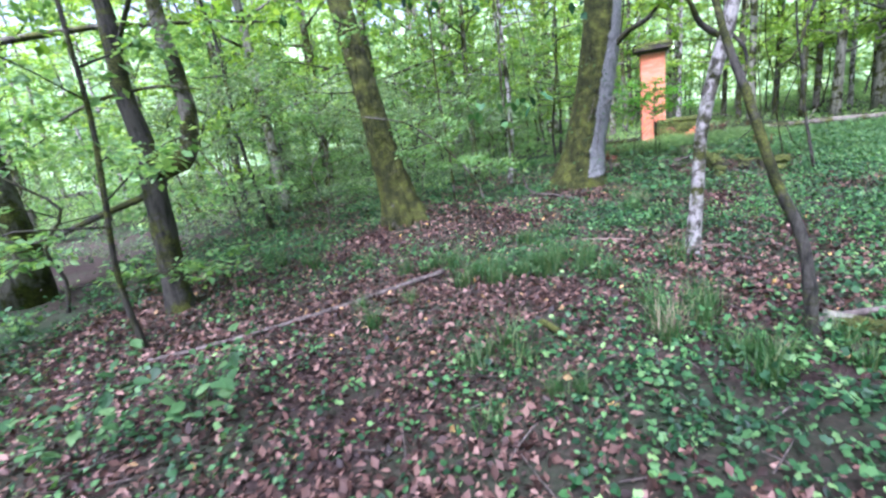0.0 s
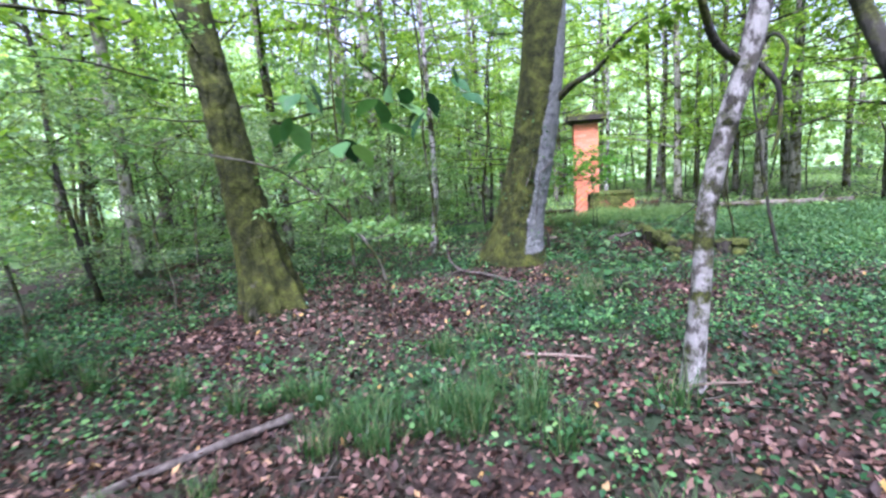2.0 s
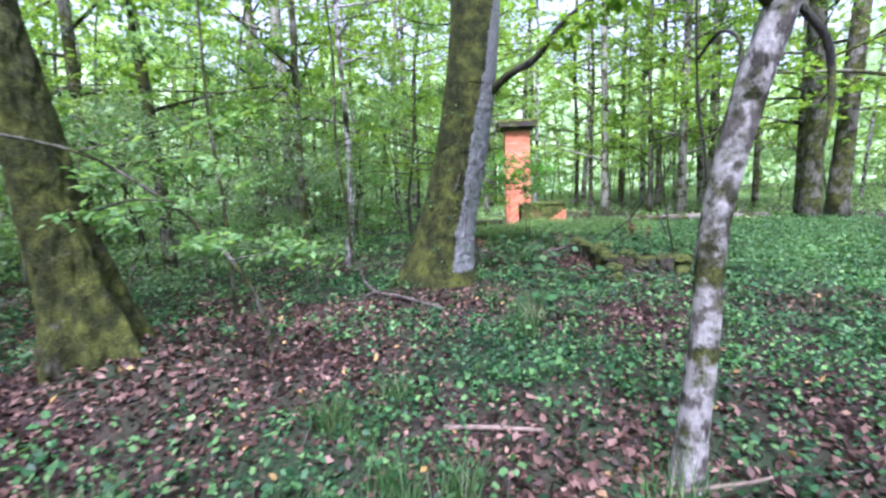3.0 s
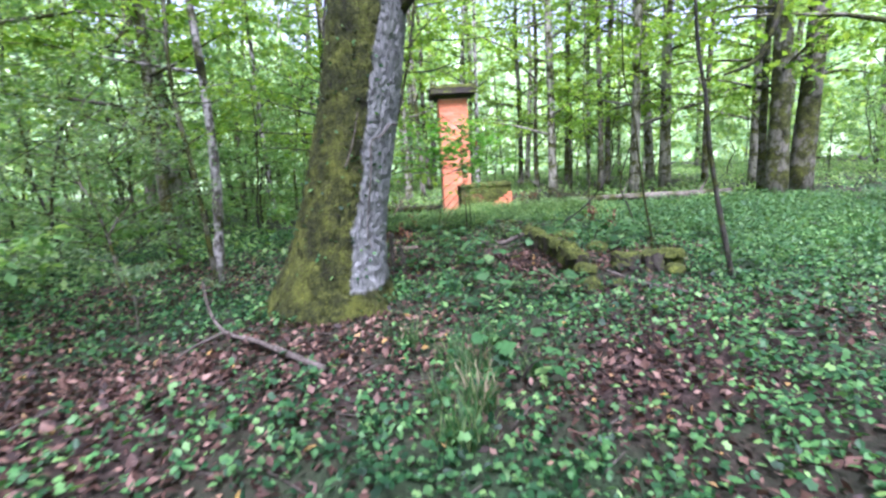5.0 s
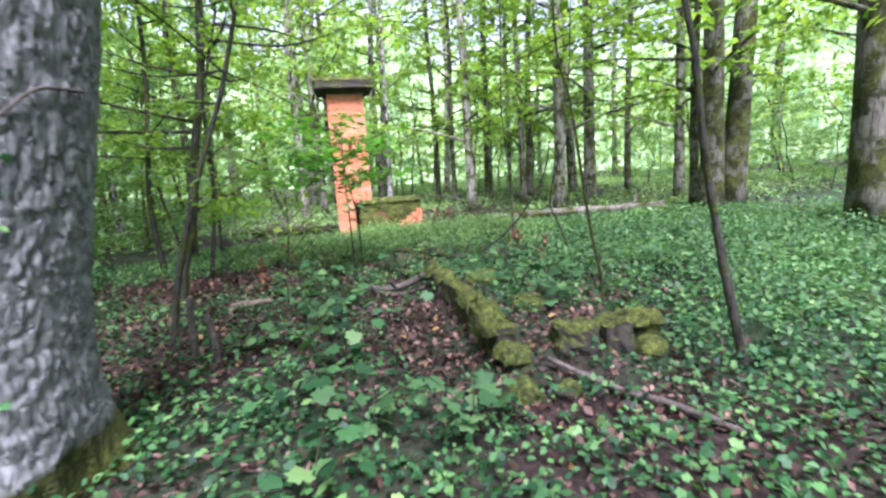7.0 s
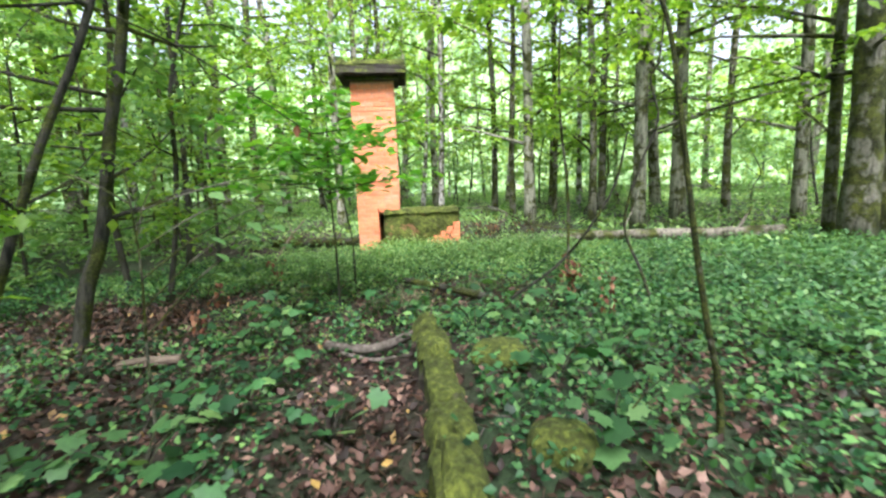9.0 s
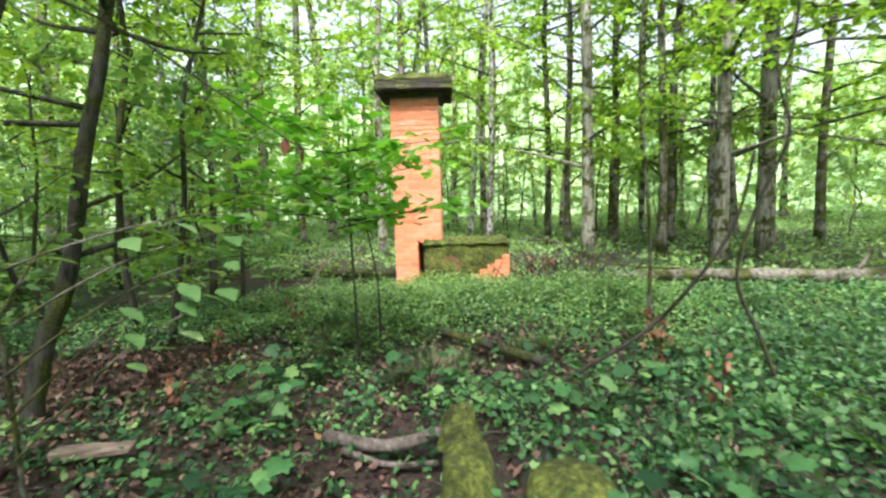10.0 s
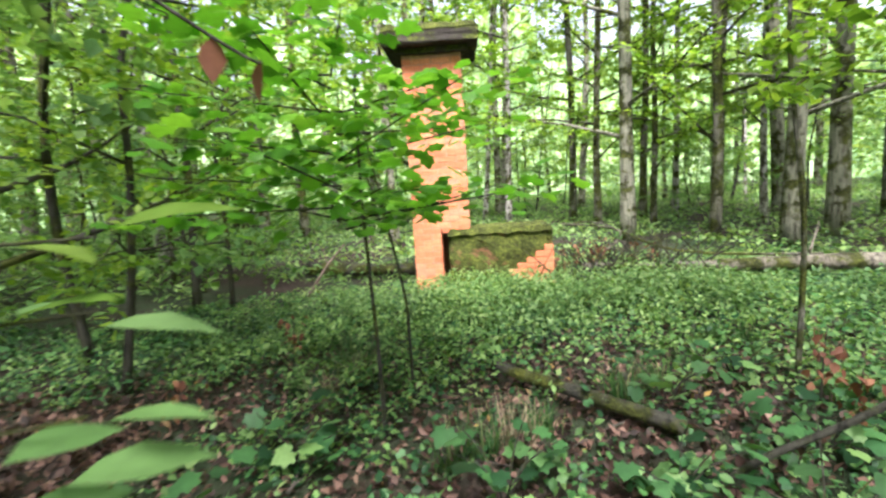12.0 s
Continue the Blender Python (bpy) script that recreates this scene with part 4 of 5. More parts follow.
def build_ruin():
    root = thing("brick_chimney", "ruined orange brick chimney with a mossy concrete cap", "chimney", RUIN, turn=TURN)
    r = random.Random(8)
    W, D, H = 0.79, 0.68, 3.27
    part("core", shifted(bevel_box(W - 0.008, D - 0.008, H - 0.95, 0.005), W / 2, D / 2, 0.95 + (H - 0.95) / 2), MORTAR, root, "recessed pale mortar")
    part("core", shifted(bevel_box(0.372, D - 0.008, 1.0, 0.005), 0.19, D / 2, 0.46), MORTAR, root, "recessed pale mortar")
    cap = part("cap", shifted(bevel_box(1.24, 1.1, 0.2, 0.02, 0.006, 4, 3), W / 2, D / 2, H + 0.17), CONCRETE, root, "thick damp concrete slab")
    part("corbel", shifted(bevel_box(0.95, 0.82, 0.08, 0.01, 0.003, 2, 4), W / 2, D / 2, H + 0.035), CONCRETE, root)
    moss = bmesh.new()
    bmesh.ops.create_grid(moss, x_segments=26, y_segments=24, size=0.5, matrix=Matrix.Diagonal((1.26, 1.12, 1, 1)))
    for v in moss.verts:
        edge = max(abs(v.co.x) / 0.63, abs(v.co.y) / 0.56)
        v.co.z = 0.05 + 0.025 * noise.noise(v.co * 9) + 0.02 * noise.noise(v.co * 30) - (0.07 if edge > 0.97 else 0.0)
    part("moss_cover", shifted(moss, W / 2, D / 2, H + 0.27), MOSS, cap, "green moss cushion on the slab")
    full, half, head = brick_meshes(0.25, BRICK, 4), brick_meshes(0.12, BRICK, 3, 9), brick_meshes(0.2, BRICK, 3, 19)

    def lay(me, x, y, z, turn=0.0):
        b = put("brick", me, root)
        b.matrix_local = pose(x + r.gauss(0, 0.0015), y + r.gauss(0, 0.0018), z, 0, 0, turn + r.gauss(0, 0.4))

    courses = 40
    for c in range(courses):
        z = 0.04 + c * 0.0805
        wide = 0.79 if c >= 11 else 0.385
        x, k = 0.0, c % 2
        while x < wide - 0.03:
            ln = 0.12 if (k and x == 0.0) else min(0.25, wide - x)
            if ln > 0.22:
                lay(r.choice(full), x + 0.125, 0.055, z)
            elif ln > 0.17:
                lay(r.choice(head), x + 0.1, 0.055, z)
            else:
                lay(r.choice(half), x + 0.06, 0.055, z)
            x += ln + 0.012
        for wall_x, first in ((wide - 0.055, 0), (0.055, 0)):
            y = 0.125 + (0.0 if k else 0.13)
            if not k:
                lay(r.choice(half), wall_x, 0.185, z, 90)
            while y < D - 0.1:
                lay(r.choice(full), wall_x, y + 0.125, z, 90)
                y += 0.262
    part("brickwork", shifted(bevel_box(W - 0.02, 0.03, H - 0.05, 0.004), W / 2, D - 0.01, H / 2), MORTAR, root, "plain rear face of the stack")

    low = thing("low_brick_wall", "low broken brick wall overgrown with moss", "wall", RUIN, turn=TURN)
    bm = bevel_box(1.42, 0.62, 0.9, 0.02, 0.0, 14, 5)
    for v in bm.verts:
        n = noise.noise(v.co * 4) * 0.03 + noise.noise(v.co * 13) * 0.015
        v.co += Vector((n * 0.6, n, n * 0.8))
    body = part("wall_body", shifted(bm, 1.19, 0.28, 0.44), MOSS_BRICK, low, "orange brick showing through the moss")
    top = bmesh.new()
    bmesh.ops.create_grid(top, x_segments=40, y_segments=18, size=0.5, matrix=Matrix.Diagonal((1.46, 0.68, 1, 1)))
    for v in top.verts:
        edge = max(abs(v.co.x) / 0.73, abs(v.co.y) / 0.34)
        v.co.z = 0.03 + 0.03 * noise.noise(v.co * 7) + 0.02 * noise.noise(v.co * 25) - (0.08 if edge > 0.96 else 0.0)
    part("moss_cover", shifted(top, 1.19, 0.28, 0.9), MOSS, body, "thick green moss cushion")
    lb = brick_meshes(0.24, BRICK, 3, 30)
    lh = brick_meshes(0.115, BRICK, 2, 40)
    for c, count in enumerate((3, 3, 2, 3, 2, 2, 1, 1)):
        for k in range(count):
            first_half = c % 2 and k == 0
            x = 1.9 - k * 0.252 - (0.0575 if first_half else 0.12 if not c % 2 else -0.012)
            b = put("brick", r.choice(lh if first_half else lb), low)
            b.matrix_local = pose(x, -0.028 + r.gauss(0, 0.005), 0.06 + c * 0.0795, 0, 0, r.gauss(0, 1.2))


build_ruin()


# ---------------------------------------------------------------- mossy foundation wall beside the path
def build_foundation():
    a, b = Vector((5.98, 9.55)), Vector((6.8, 11.95))
    d = (b - a).normalized()
    root = thing("foundation_wall", "low dark masonry foundation with thick moss along its top", "wall", (a.x, a.y, g1(a.x, a.y) - 0.1), turn=math.degrees(math.atan2(d.y, d.x)))
    length = (b - a).length
    r = random.Random(3)

    def stone(sx, sy, sz, x, y, z, mat, rough, seed):
        bm = bevel_box(sx, sy, sz, 0.02, 0.0, 7, 1)
        off = Vector((seed * 1.7, seed * 0.9, 0))
        for v in bm.verts:
            v.co += v.co.normalized() * (noise.noise((v.co + off) * 7) * rough + noise.noise((v.co + off) * 24) * rough * 0.5)
        return part("stone", shifted(bm, x, y, z), mat, root)

    def cushion(sx, sy, h, x, y, z, seed, parent):
        """A rounded pad of moss that hangs a little over the edges."""
        bm = bmesh.new()
        nx, ny = max(8, int(sx / 0.022)), max(8, int(sy / 0.022))
        bmesh.ops.create_grid(bm, x_segments=nx, y_segments=ny, size=0.5, matrix=Matrix.Diagonal((sx, sy, 1, 1)))
        off = Vector((seed * 2.3, seed, 0))
        for v in bm.verts:
            u, w = v.co.x / (sx / 2), v.co.y / (sy / 2)
            dome = max(0.0, 1 - u ** 4) * max(0.0, 1 - w ** 4)
            v.co.z = h * dome ** 0.6 * (0.85 + 0.6 * noise.noise((v.co + off) * 8)) + 0.022 * noise.noise((v.co + off) * 30) - 0.05 * (1 - dome)
            v.co.x += 0.03 * noise.noise((v.co + off) * 9)
            v.co.y += 0.03 * noise.noise((v.co - off) * 9)
        part("moss_cushion", shifted(bm, x, y, z), MOSS, parent, "bright green moss cushion")

    x, k = -0.05, 0
    while x < length:
        ln = r.uniform(0.24, 0.44)
        top = 0.35 + r.gauss(0, 0.025) - (0.09 if x < 0.2 else 0.0)
        st = stone(ln, 0.17, 0.5, x + ln / 2, r.gauss(0, 0.016), top - 0.25, MOSS_STONE, 0.045, k)
        if r.random() < 0.88:
            cushion(ln + 0.04, r.uniform(0.13, 0.24), r.uniform(0.03, 0.085), x + ln / 2, r.gauss(0, 0.025), top + 0.005, k, st)
        x, k = x + ln - 0.012, k + 1
    y = 0.3
    while y < 1.15:
        ln = r.uniform(0.2, 0.34)
        top = 0.3 + r.gauss(0, 0.035)
        st = stone(0.24, ln, 0.34, 0.06 + 0.12 * y + r.gauss(0, 0.03), -y - ln / 2, top - 0.17, MOSS_STONE, 0.06, k)
        if r.random() < 0.75:
            cushion(r.uniform(0.22, 0.3), ln + 0.02, r.uniform(0.04, 0.08), 0.06 + 0.12 * y, -y - ln / 2, top, k, st)
        y, k = y + ln + r.uniform(0.0, 0.08), k + 1


build_foundation()


def rock(name, label, x, y, s, mat, seed):
    bm = bmesh.new()
    bmesh.ops.create_icosphere(bm, subdivisions=3, radius=1.0, matrix=Matrix.Diagonal((*s, 1)))
    for v in bm.verts:
        v.co *= 1 + 0.25 * noise.noise(v.co * (1.2 / max(s)) + Vector((seed, 0, 0))) + 0.08 * noise.noise(v.co * 14)
    me = bpy.data.meshes.new(name)
    bm.to_mesh(me)
    bm.free()
    me.materials.append(mat)
    ob = put(name, me)
    ob.matrix_world = pose(x, y, g1(x, y) + s[2] * 0.25, 0, 0, seed * 50)
    tagged(ob, label, "stone", "mossy stones")


rock("mossy_stone", "rounded stone covered in green moss", 5.78, 9.3, (0.13, 0.11, 0.11), MOSS, 1)
rock("mossy_stone", "small stone covered in green moss", 6.0, 9.15, (0.09, 0.1, 0.08), MOSS_STONE, 2)
rock("mossy_stone", "broken mossy stone by the foundation", 6.9, 9.2, (0.13, 0.12, 0.1), MOSS, 3)
rock("mossy_stone", "mossy lump beside the old wall", 7.05, 11.3, (0.2, 0.22, 0.12), MOSS, 4)
rock("mossy_stone", "mossy lump among low plants", 6.75, 10.3, (0.17, 0.16, 0.1), MOSS, 5)


# ---------------------------------------------------------------- fallen wood
def fallen(name, label, pts, r0, r1, mat, twigs=(), category="log", group=""):
    """A stick or log that lies on the ground; heights are above the floor."""
    x0, y0 = pts[0][:2]
    z0 = g1(x0, y0)
    rel = [(x - x0, y - y0, g1(x, y) + h - z0) for x, y, h in pts]
    root = thing(name, label, category, (x0, y0, z0), group)
    stem("shaft", rel, np.linspace(r0, r1, len(rel)), mat, root, 9, 0.07, 0, int(x0 * 10 + 50))
    for tp, tr in twigs:
        stem("twig", [(x - x0, y - y0, g1(x, y) + h - z0) for x, y, h in tp], np.linspace(tr, tr * 0.3, len(tp)), mat, root, 6, 0.04)


fallen("long_stick", "long pale stick lying on leaf litter", [(0.0, 5.42, 0.06), (-0.5, 5.15, 0.04), (-1.2, 4.75, 0.03), (-2.25, 4.24, 0.03), (-2.9, 4.0, 0.03)], 0.035, 0.02, WOOD_DEAD, category="stick", group="fallen sticks")
fallen("stick", "pale thin stick on the ground", [(1.93, 6.08, 0.03), (2.2, 5.97, 0.03), (2.52, 5.83, 0.03)], 0.018, 0.014, WOOD_PALE, category="stick", group="fallen sticks")
fallen("stick", "crooked pale twig across the birch foot", [(2.75, 5.05, 0.08), (2.95, 4.95, 0.14), (3.15, 4.93, 0.13), (3.3, 4.95, 0.1)], 0.012, 0.008, WOOD_PALE, category="stick", group="fallen sticks")
fallen("dark_branch", "short dark rotten branch in the grass", [(0.82, 3.72, 0.05), (0.92, 3.45, 0.05), (1.02, 3.1, 0.03)], 0.035, 0.025, BARK_DARK, category="branch", group="fallen sticks")
fallen("branch", "forked pale branch on litter before the oak", [(1.95, 10.25, 0.45), (1.98, 10.1, 0.2), (2.1, 9.75, 0.06), (2.35, 9.3, 0.06), (2.6, 8.85, 0.05), (2.75, 8.6, 0.03)], 0.012, 0.028, WOOD_DEAD, [([(2.1, 9.75, 0.06), (1.9, 9.6, 0.08), (1.75, 9.5, 0.05)], 0.02)], "branch", "fallen sticks")
fallen("stick", "long thin stick beside the foundation", [(6.1, 9.42, 0.08), (6.2, 8.95, 0.05), (6.28, 8.6, 0.05), (6.33, 8.3, 0.03)], 0.018, 0.022, WOOD_DEAD, category="stick", group="fallen sticks")
fallen("mossy_log", "mossy rotten log lying in the grass", [(2.75, 2.98, 0.08), (2.95, 2.7, 0.07), (3.3, 2.3, 0.06)], 0.07, 0.06, BARK_MOSS, group="fallen logs")
fallen("bare_log", "bare pale branch on the ground", [(2.6, 2.95, 0.07), (2.8, 2.95, 0.1), (3.3, 2.9, 0.12), (3.8, 2.8, 0.1)], 0.03, 0.02, WOOD_DEAD, group="fallen logs")
fallen("log", "weathered grey log across the end of the foundation", [(6.12, 12.5, 0.06), (6.45, 12.28, 0.1), (6.74, 12.02, 0.2)], 0.042, 0.038, WOOD_DEAD, [([(6.74, 12.0, 0.05), (6.78, 11.97, 0.2), (6.84, 11.92, 0.34)], 0.014)], group="fallen logs")
fallen("stick", "thin stick under the grey log", [(6.2, 12.35, 0.04), (6.45, 12.18, 0.05), (6.68, 11.98, 0.07)], 0.02, 0.015, WOOD_DEAD, category="stick", group="fallen sticks")
fallen("rotten_log", "dark rotten log with pale split end", [(7.35, 14.0, 0.16), (7.55, 13.6, 0.15), (7.8, 13.25, 0.12), (8.0, 12.95, 0.09)], 0.038, 0.046, BARK_DARK, group="fallen logs")
fallen("fallen_trunk", "long fallen tree trunk lying beyond the ruin", [(9.9, 16.6, 0.22), (10.8, 15.8, 0.2), (11.9, 15.1, 0.27), (13.4, 14.4, 0.22), (14.9, 13.95, 0.2)], 0.06, 0.13, WOOD_LOG, [([(10.1, 16.5, 0.35), (10.3, 16.3, 0.7), (9.7, 16.8, 0.85)], 0.025), ([(14.0, 14.2, 0.3), (14.2, 14.1, 0.7)], 0.04), ([(12.0, 15.0, 0.4), (12.3, 15.1, 0.75)], 0.02)], group="fallen logs")
fallen("fallen_trunk", "dark fallen log behind the chimney", [(6.3, 19.6, 0.15), (7.2, 18.9, 0.16), (8.0, 18.4, 0.15)], 0.12, 0.1, BARK_DARK, group="fallen logs")
fallen("dead_branch", "pale dead forked branch standing in the plants", [(6.2, 17.6, 0.02), (6.45, 17.6, 0.4), (6.75, 17.6, 0.75)], 0.03, 0.012, WOOD_PALE, [([(6.5, 17.6, 0.45), (6.45, 17.6, 0.7), (6.3, 17.6, 0.8)], 0.012)], "branch", "fallen sticks")
fallen("dead_branch", "curved pale branch hanging over brush", [(13.0, 15.5, 0.2), (11.2, 16.2, 0.35), (10.2, 16.6, 0.8), (9.75, 16.75, 0.82)], 0.022, 0.009, BARK_GREY, category="branch", group="fallen sticks")
for i, (x, y, h, t) in enumerate(((4.16, 11.37, 0.55, 2), (4.3, 11.33, 0.4, -3))):
    fallen("stake", "short weathered wooden stake in the ground", [(x, y, -0.1), (x, y, h * 0.5), (x + t * 0.01, y, h)], 0.032, 0.026, WOOD_DEAD, category="stake", group="stakes")


def build_plank():
    me_root = thing("plank", "short bare pale wood plank on the plants", "plank", (4.85, 12.76, g1(4.85, 12.76) + 0.09), turn=-10)
    bm = bevel_box(0.42, 0.09, 0.05, 0.008, 0.004, 3, 2)
    part("board", bm, WOOD_PALE, me_root)


build_plank()


# ---------------------------------------------------------------- plants on the ground
def litter_share(x, y):
    """0 where green plants close, 1 where bare brown litter shows."""
    x, y = np.asarray(x, float), np.asarray(y, float)
    s = 0.36 + 0.26 * np.sin(1.1 * x + 0.7 * y + 1.2) * np.sin(0.9 * y - 0.6 * x) + 0.2 * np.sin(2.3 * x - 1.1 * y) * np.sin(1.9 * y + 0.4)
    for cx, cy, rx, ry, a in ((-1.0, 4.4, 2.2, 1.2, 0.9), (0.6, 4.0, 1.0, 0.7, 0.5), (0.5, 7.2, 1.8, 0.55, 0.8), (-1.2, 7.2, 1.0, 0.6, 0.5), (2.6, 5.6, 0.8, 0.5, 0.6), (2.2, 9.1, 1.1, 0.6, 1.0), (3.3, 9.3, 0.7, 0.4, 0.6),
                              (5.85, 10.3, 0.36, 0.95, 1.3), (6.2, 11.5, 0.3, 0.8, 1.2), (6.8, 9.82, 0.42, 0.3, 1.3), (4.8, 7.4, 0.5, 0.4, 0.3), (3.4, 6.9, 1.1, 0.8, -0.45), (1.6, 5.3, 0.8, 0.6, -0.4), (6.6, 13.1, 1.5, 0.8, 0.7), (8.0, 13.5, 1.5, 0.7, 0.5), (5.2, 14.2, 1.2, 0.6, 0.7), (3.8, 14.8, 1.0, 0.6, 0.5), (6.2, 15.0, 0.8, 0.5, 0.5)):
        s = s + a * np.exp(-((x - cx) / rx) ** 2 - ((y - cy) / ry) ** 2)
    s = s - 0.34 * np.exp(-((x - 10) / 5) ** 2) - 0.25 * (y > 15) + 0.22 * np.sin(0.9 * x + 2.0) * np.sin(0.8 * y + 0.5)
    return np.clip(s, 0, 1)


def on_wall(x, y):
    """Ground taken up by the foundation wall."""
    t = (x - 5.98) * 0.327 + (y - 9.55) * 0.945
    q = (x - 5.98) * 0.945 - (y - 9.55) * 0.327
    return (t > -0.15) & (t < 2.95) & (q > -0.2) & (q < 0.22)


def off_ruin(x, y):
    c, s = math.cos(radians(TURN)), math.sin(radians(TURN))
    a, b = (x - RUIN[0]) * c + (y - RUIN[1]) * s, -(x - RUIN[0]) * s + (y - RUIN[1]) * c
    return ~((a > -0.05) & (a < 1.95) & (b > -0.08) & (b < 0.8))


def sow(n, x0, x1, y0, y1, power, seed, invert=False):
    g = np.random.default_rng(seed)
    x, y = g.uniform(x0, x1, n), g.uniform(y0, y1, n)
    s = litter_share(x, y)
    keep = g.uniform(0, 1, n) < (s if invert else (1 - s)) ** power
    keep &= off_ruin(x, y)
    if not invert:
        keep &= ~on_wall(x, y) | (g.uniform(0, 1, n) < 0.3)
    return x[keep], y[keep], g


def build_low_plants(name, label, n, box, per, size, height, seed, shape=OVAL, mat=None, patch=None, outside=None):
    """Low leafy plants: each a few leaves round a short stalk."""
    x, y, g = sow(n, *box, 1.3, seed)
    rise = 1.0
    if outside:
        x0, x1, y0, y1 = outside
        away = ~((x > x0) & (x < x1) & (y > y0) & (y < y1))
        x, y = x[away], y[away]
    if patch:
        cx, cy, rx, ry = patch
        share = np.exp(-((x - cx) / rx) ** 2 - ((y - cy) / ry) ** 2) * (1.1 + 0.5 * np.sin(2.1 * x + y) * np.sin(1.7 * y - 0.8 * x))
        keep = g.uniform(0, 1, len(x)) < share
        x, y = x[keep], y[keep]
        rise = np.clip(0.35 + 0.75 * share[keep], 0.3, 1.1)
    m = len(x)
    h = height * g.uniform(0.3, 1.2, m) * rise + np.where(on_wall(x, y), 0.17, 0.0)
    a0 = g.uniform(0, 6.28, m)
    at, yaw = [], []
    for k in range(per):
        a = a0 + k * 2.4
        rad = g.uniform(0.1, 1.5, m) * size
        at.append(np.stack([x + np.sin(-a) * rad, y + np.cos(-a) * rad, gz(x, y) + h * (0.55 + 0.45 * k / per)], 1))
        yaw.append(a)
    at, yaw = np.vstack(at), np.concatenate(yaw)
    c = len(at)
    v, f = scatter(shape, at, size * g.uniform(0.55, 1.25, c), yaw, g.normal(0.05, 0.5, c), g.normal(0, 0.45, c))
    ob = put(name, array_mesh(name, v, f, mat or LEAF_LOW))
    tagged(ob, label, "plants", kind="stuff")


build_low_plants("ground_plants", "low green leafy plants covering the forest floor", 29000, (-5, 12, 0, 18), 6, 0.047, 0.095, 1, POINTED)
build_low_plants("bramble_carpet", "taller bramble leaves spreading over the ground", 11000, (-6, 14, 0.5, 17), 6, 0.052, 0.2, 2, LOBED)
build_low_plants("far_plants", "green undergrowth under the distant trees", 20000, (-26, 34, 13, 44), 6, 0.13, 0.3, 3, DIAMOND, LEAF_NETTLE, None, (3, 13, 10, 18.5))
build_low_plants("side_plants", "green undergrowth beside the clearing", 13000, (-22, 24, -10, 14), 5, 0.1, 0.2, 4, DIAMOND, None, None, (-5, 13, -1, 20))
build_low_plants("nettle_patch", "bright green nettles round the ruin", 14000, (3.5, 14.5, 12.3, 19), 11, 0.055, 0.34, 5, DIAMOND, LEAF_NETTLE, (8.6, 15.5, 3.4, 1.9))
build_low_plants("clearing_plants", "knee-high green plants in the clearing", 15000, (7.0, 18, 4.5, 15), 7, 0.06, 0.34, 6, SMALL, LEAF_CLEAR, (12.2, 10.5, 4.2, 4.0))


def build_litter():
    x, y, g = sow(210000, -5, 11, 0.5, 15.5, 0.75, 9, True)
    n = len(x)
    at = np.stack([x, y, gz(x, y) + g.uniform(0.005, 0.03, n)], 1)
    v, f = scatter(DIAMOND, at, g.uniform(0.032, 0.088, n), g.uniform(0, 6.28, n), g.normal(0.15, 0.5, n), g.normal(0, 0.65, n))
    ob = put("leaf_litter", array_mesh("leaf_litter", v, f, LEAF_BROWN))
    tagged(ob, "dry brown fallen leaves covering the soil", "leaves", kind="stuff")
    runs = []
    for i in range(620):
        a = g.uniform(0, 3.14)
        px, py, ln = g.uniform(-4, 9), g.uniform(1.2, 15), g.uniform(0.12, 0.5)
        q = [(px + ln * s * math.cos(a), py + ln * s * math.sin(a), g1(px, py) + 0.025 + g.uniform(0, 0.02)) for s in (0, 0.5, 1)]
        runs.append((q, [0.006, 0.005, 0.003]))
    ob = many_stems("twig_litter", runs, WOOD_DEAD, None, 3)
    tagged(ob, "small dry twigs strewn over the litter", "twigs", kind="stuff")


build_litter()


def grass_proto(seed, blades, length):
    g = np.random.default_rng(seed)
    vs, fs = [], []
    for i in range(blades):
        a, ln = g.uniform(0, 6.28), length * g.uniform(0.5, 1.1)
        ox, oy = g.normal(0, 0.05, 2)
        lean, w = g.uniform(0.2, 0.9), g.uniform(0.003, 0.006)
        s = np.linspace(0, 1, 5)
        r = ln * lean * s ** 1.6
        z = ln * (s * (1.05 - 0.5 * lean * s))
        cx, cy = ox + r * math.cos(a), oy + r * math.sin(a)
        wx, wy = -math.sin(a) * w * (1 - s * 0.95), math.cos(a) * w * (1 - s * 0.95)
        n = len(vs) * 10
        vs.append(np.vstack([np.stack([cx - wx, cy - wy, z], 1), np.stack([cx + wx, cy + wy, z], 1)]))
        fs.append(np.array([(k, k + 1, k + 6, k + 5) for k in range(4)]) + n)
    return array_mesh("grass_tuft", np.vstack(vs), np.vstack(fs), LEAF_FERN)


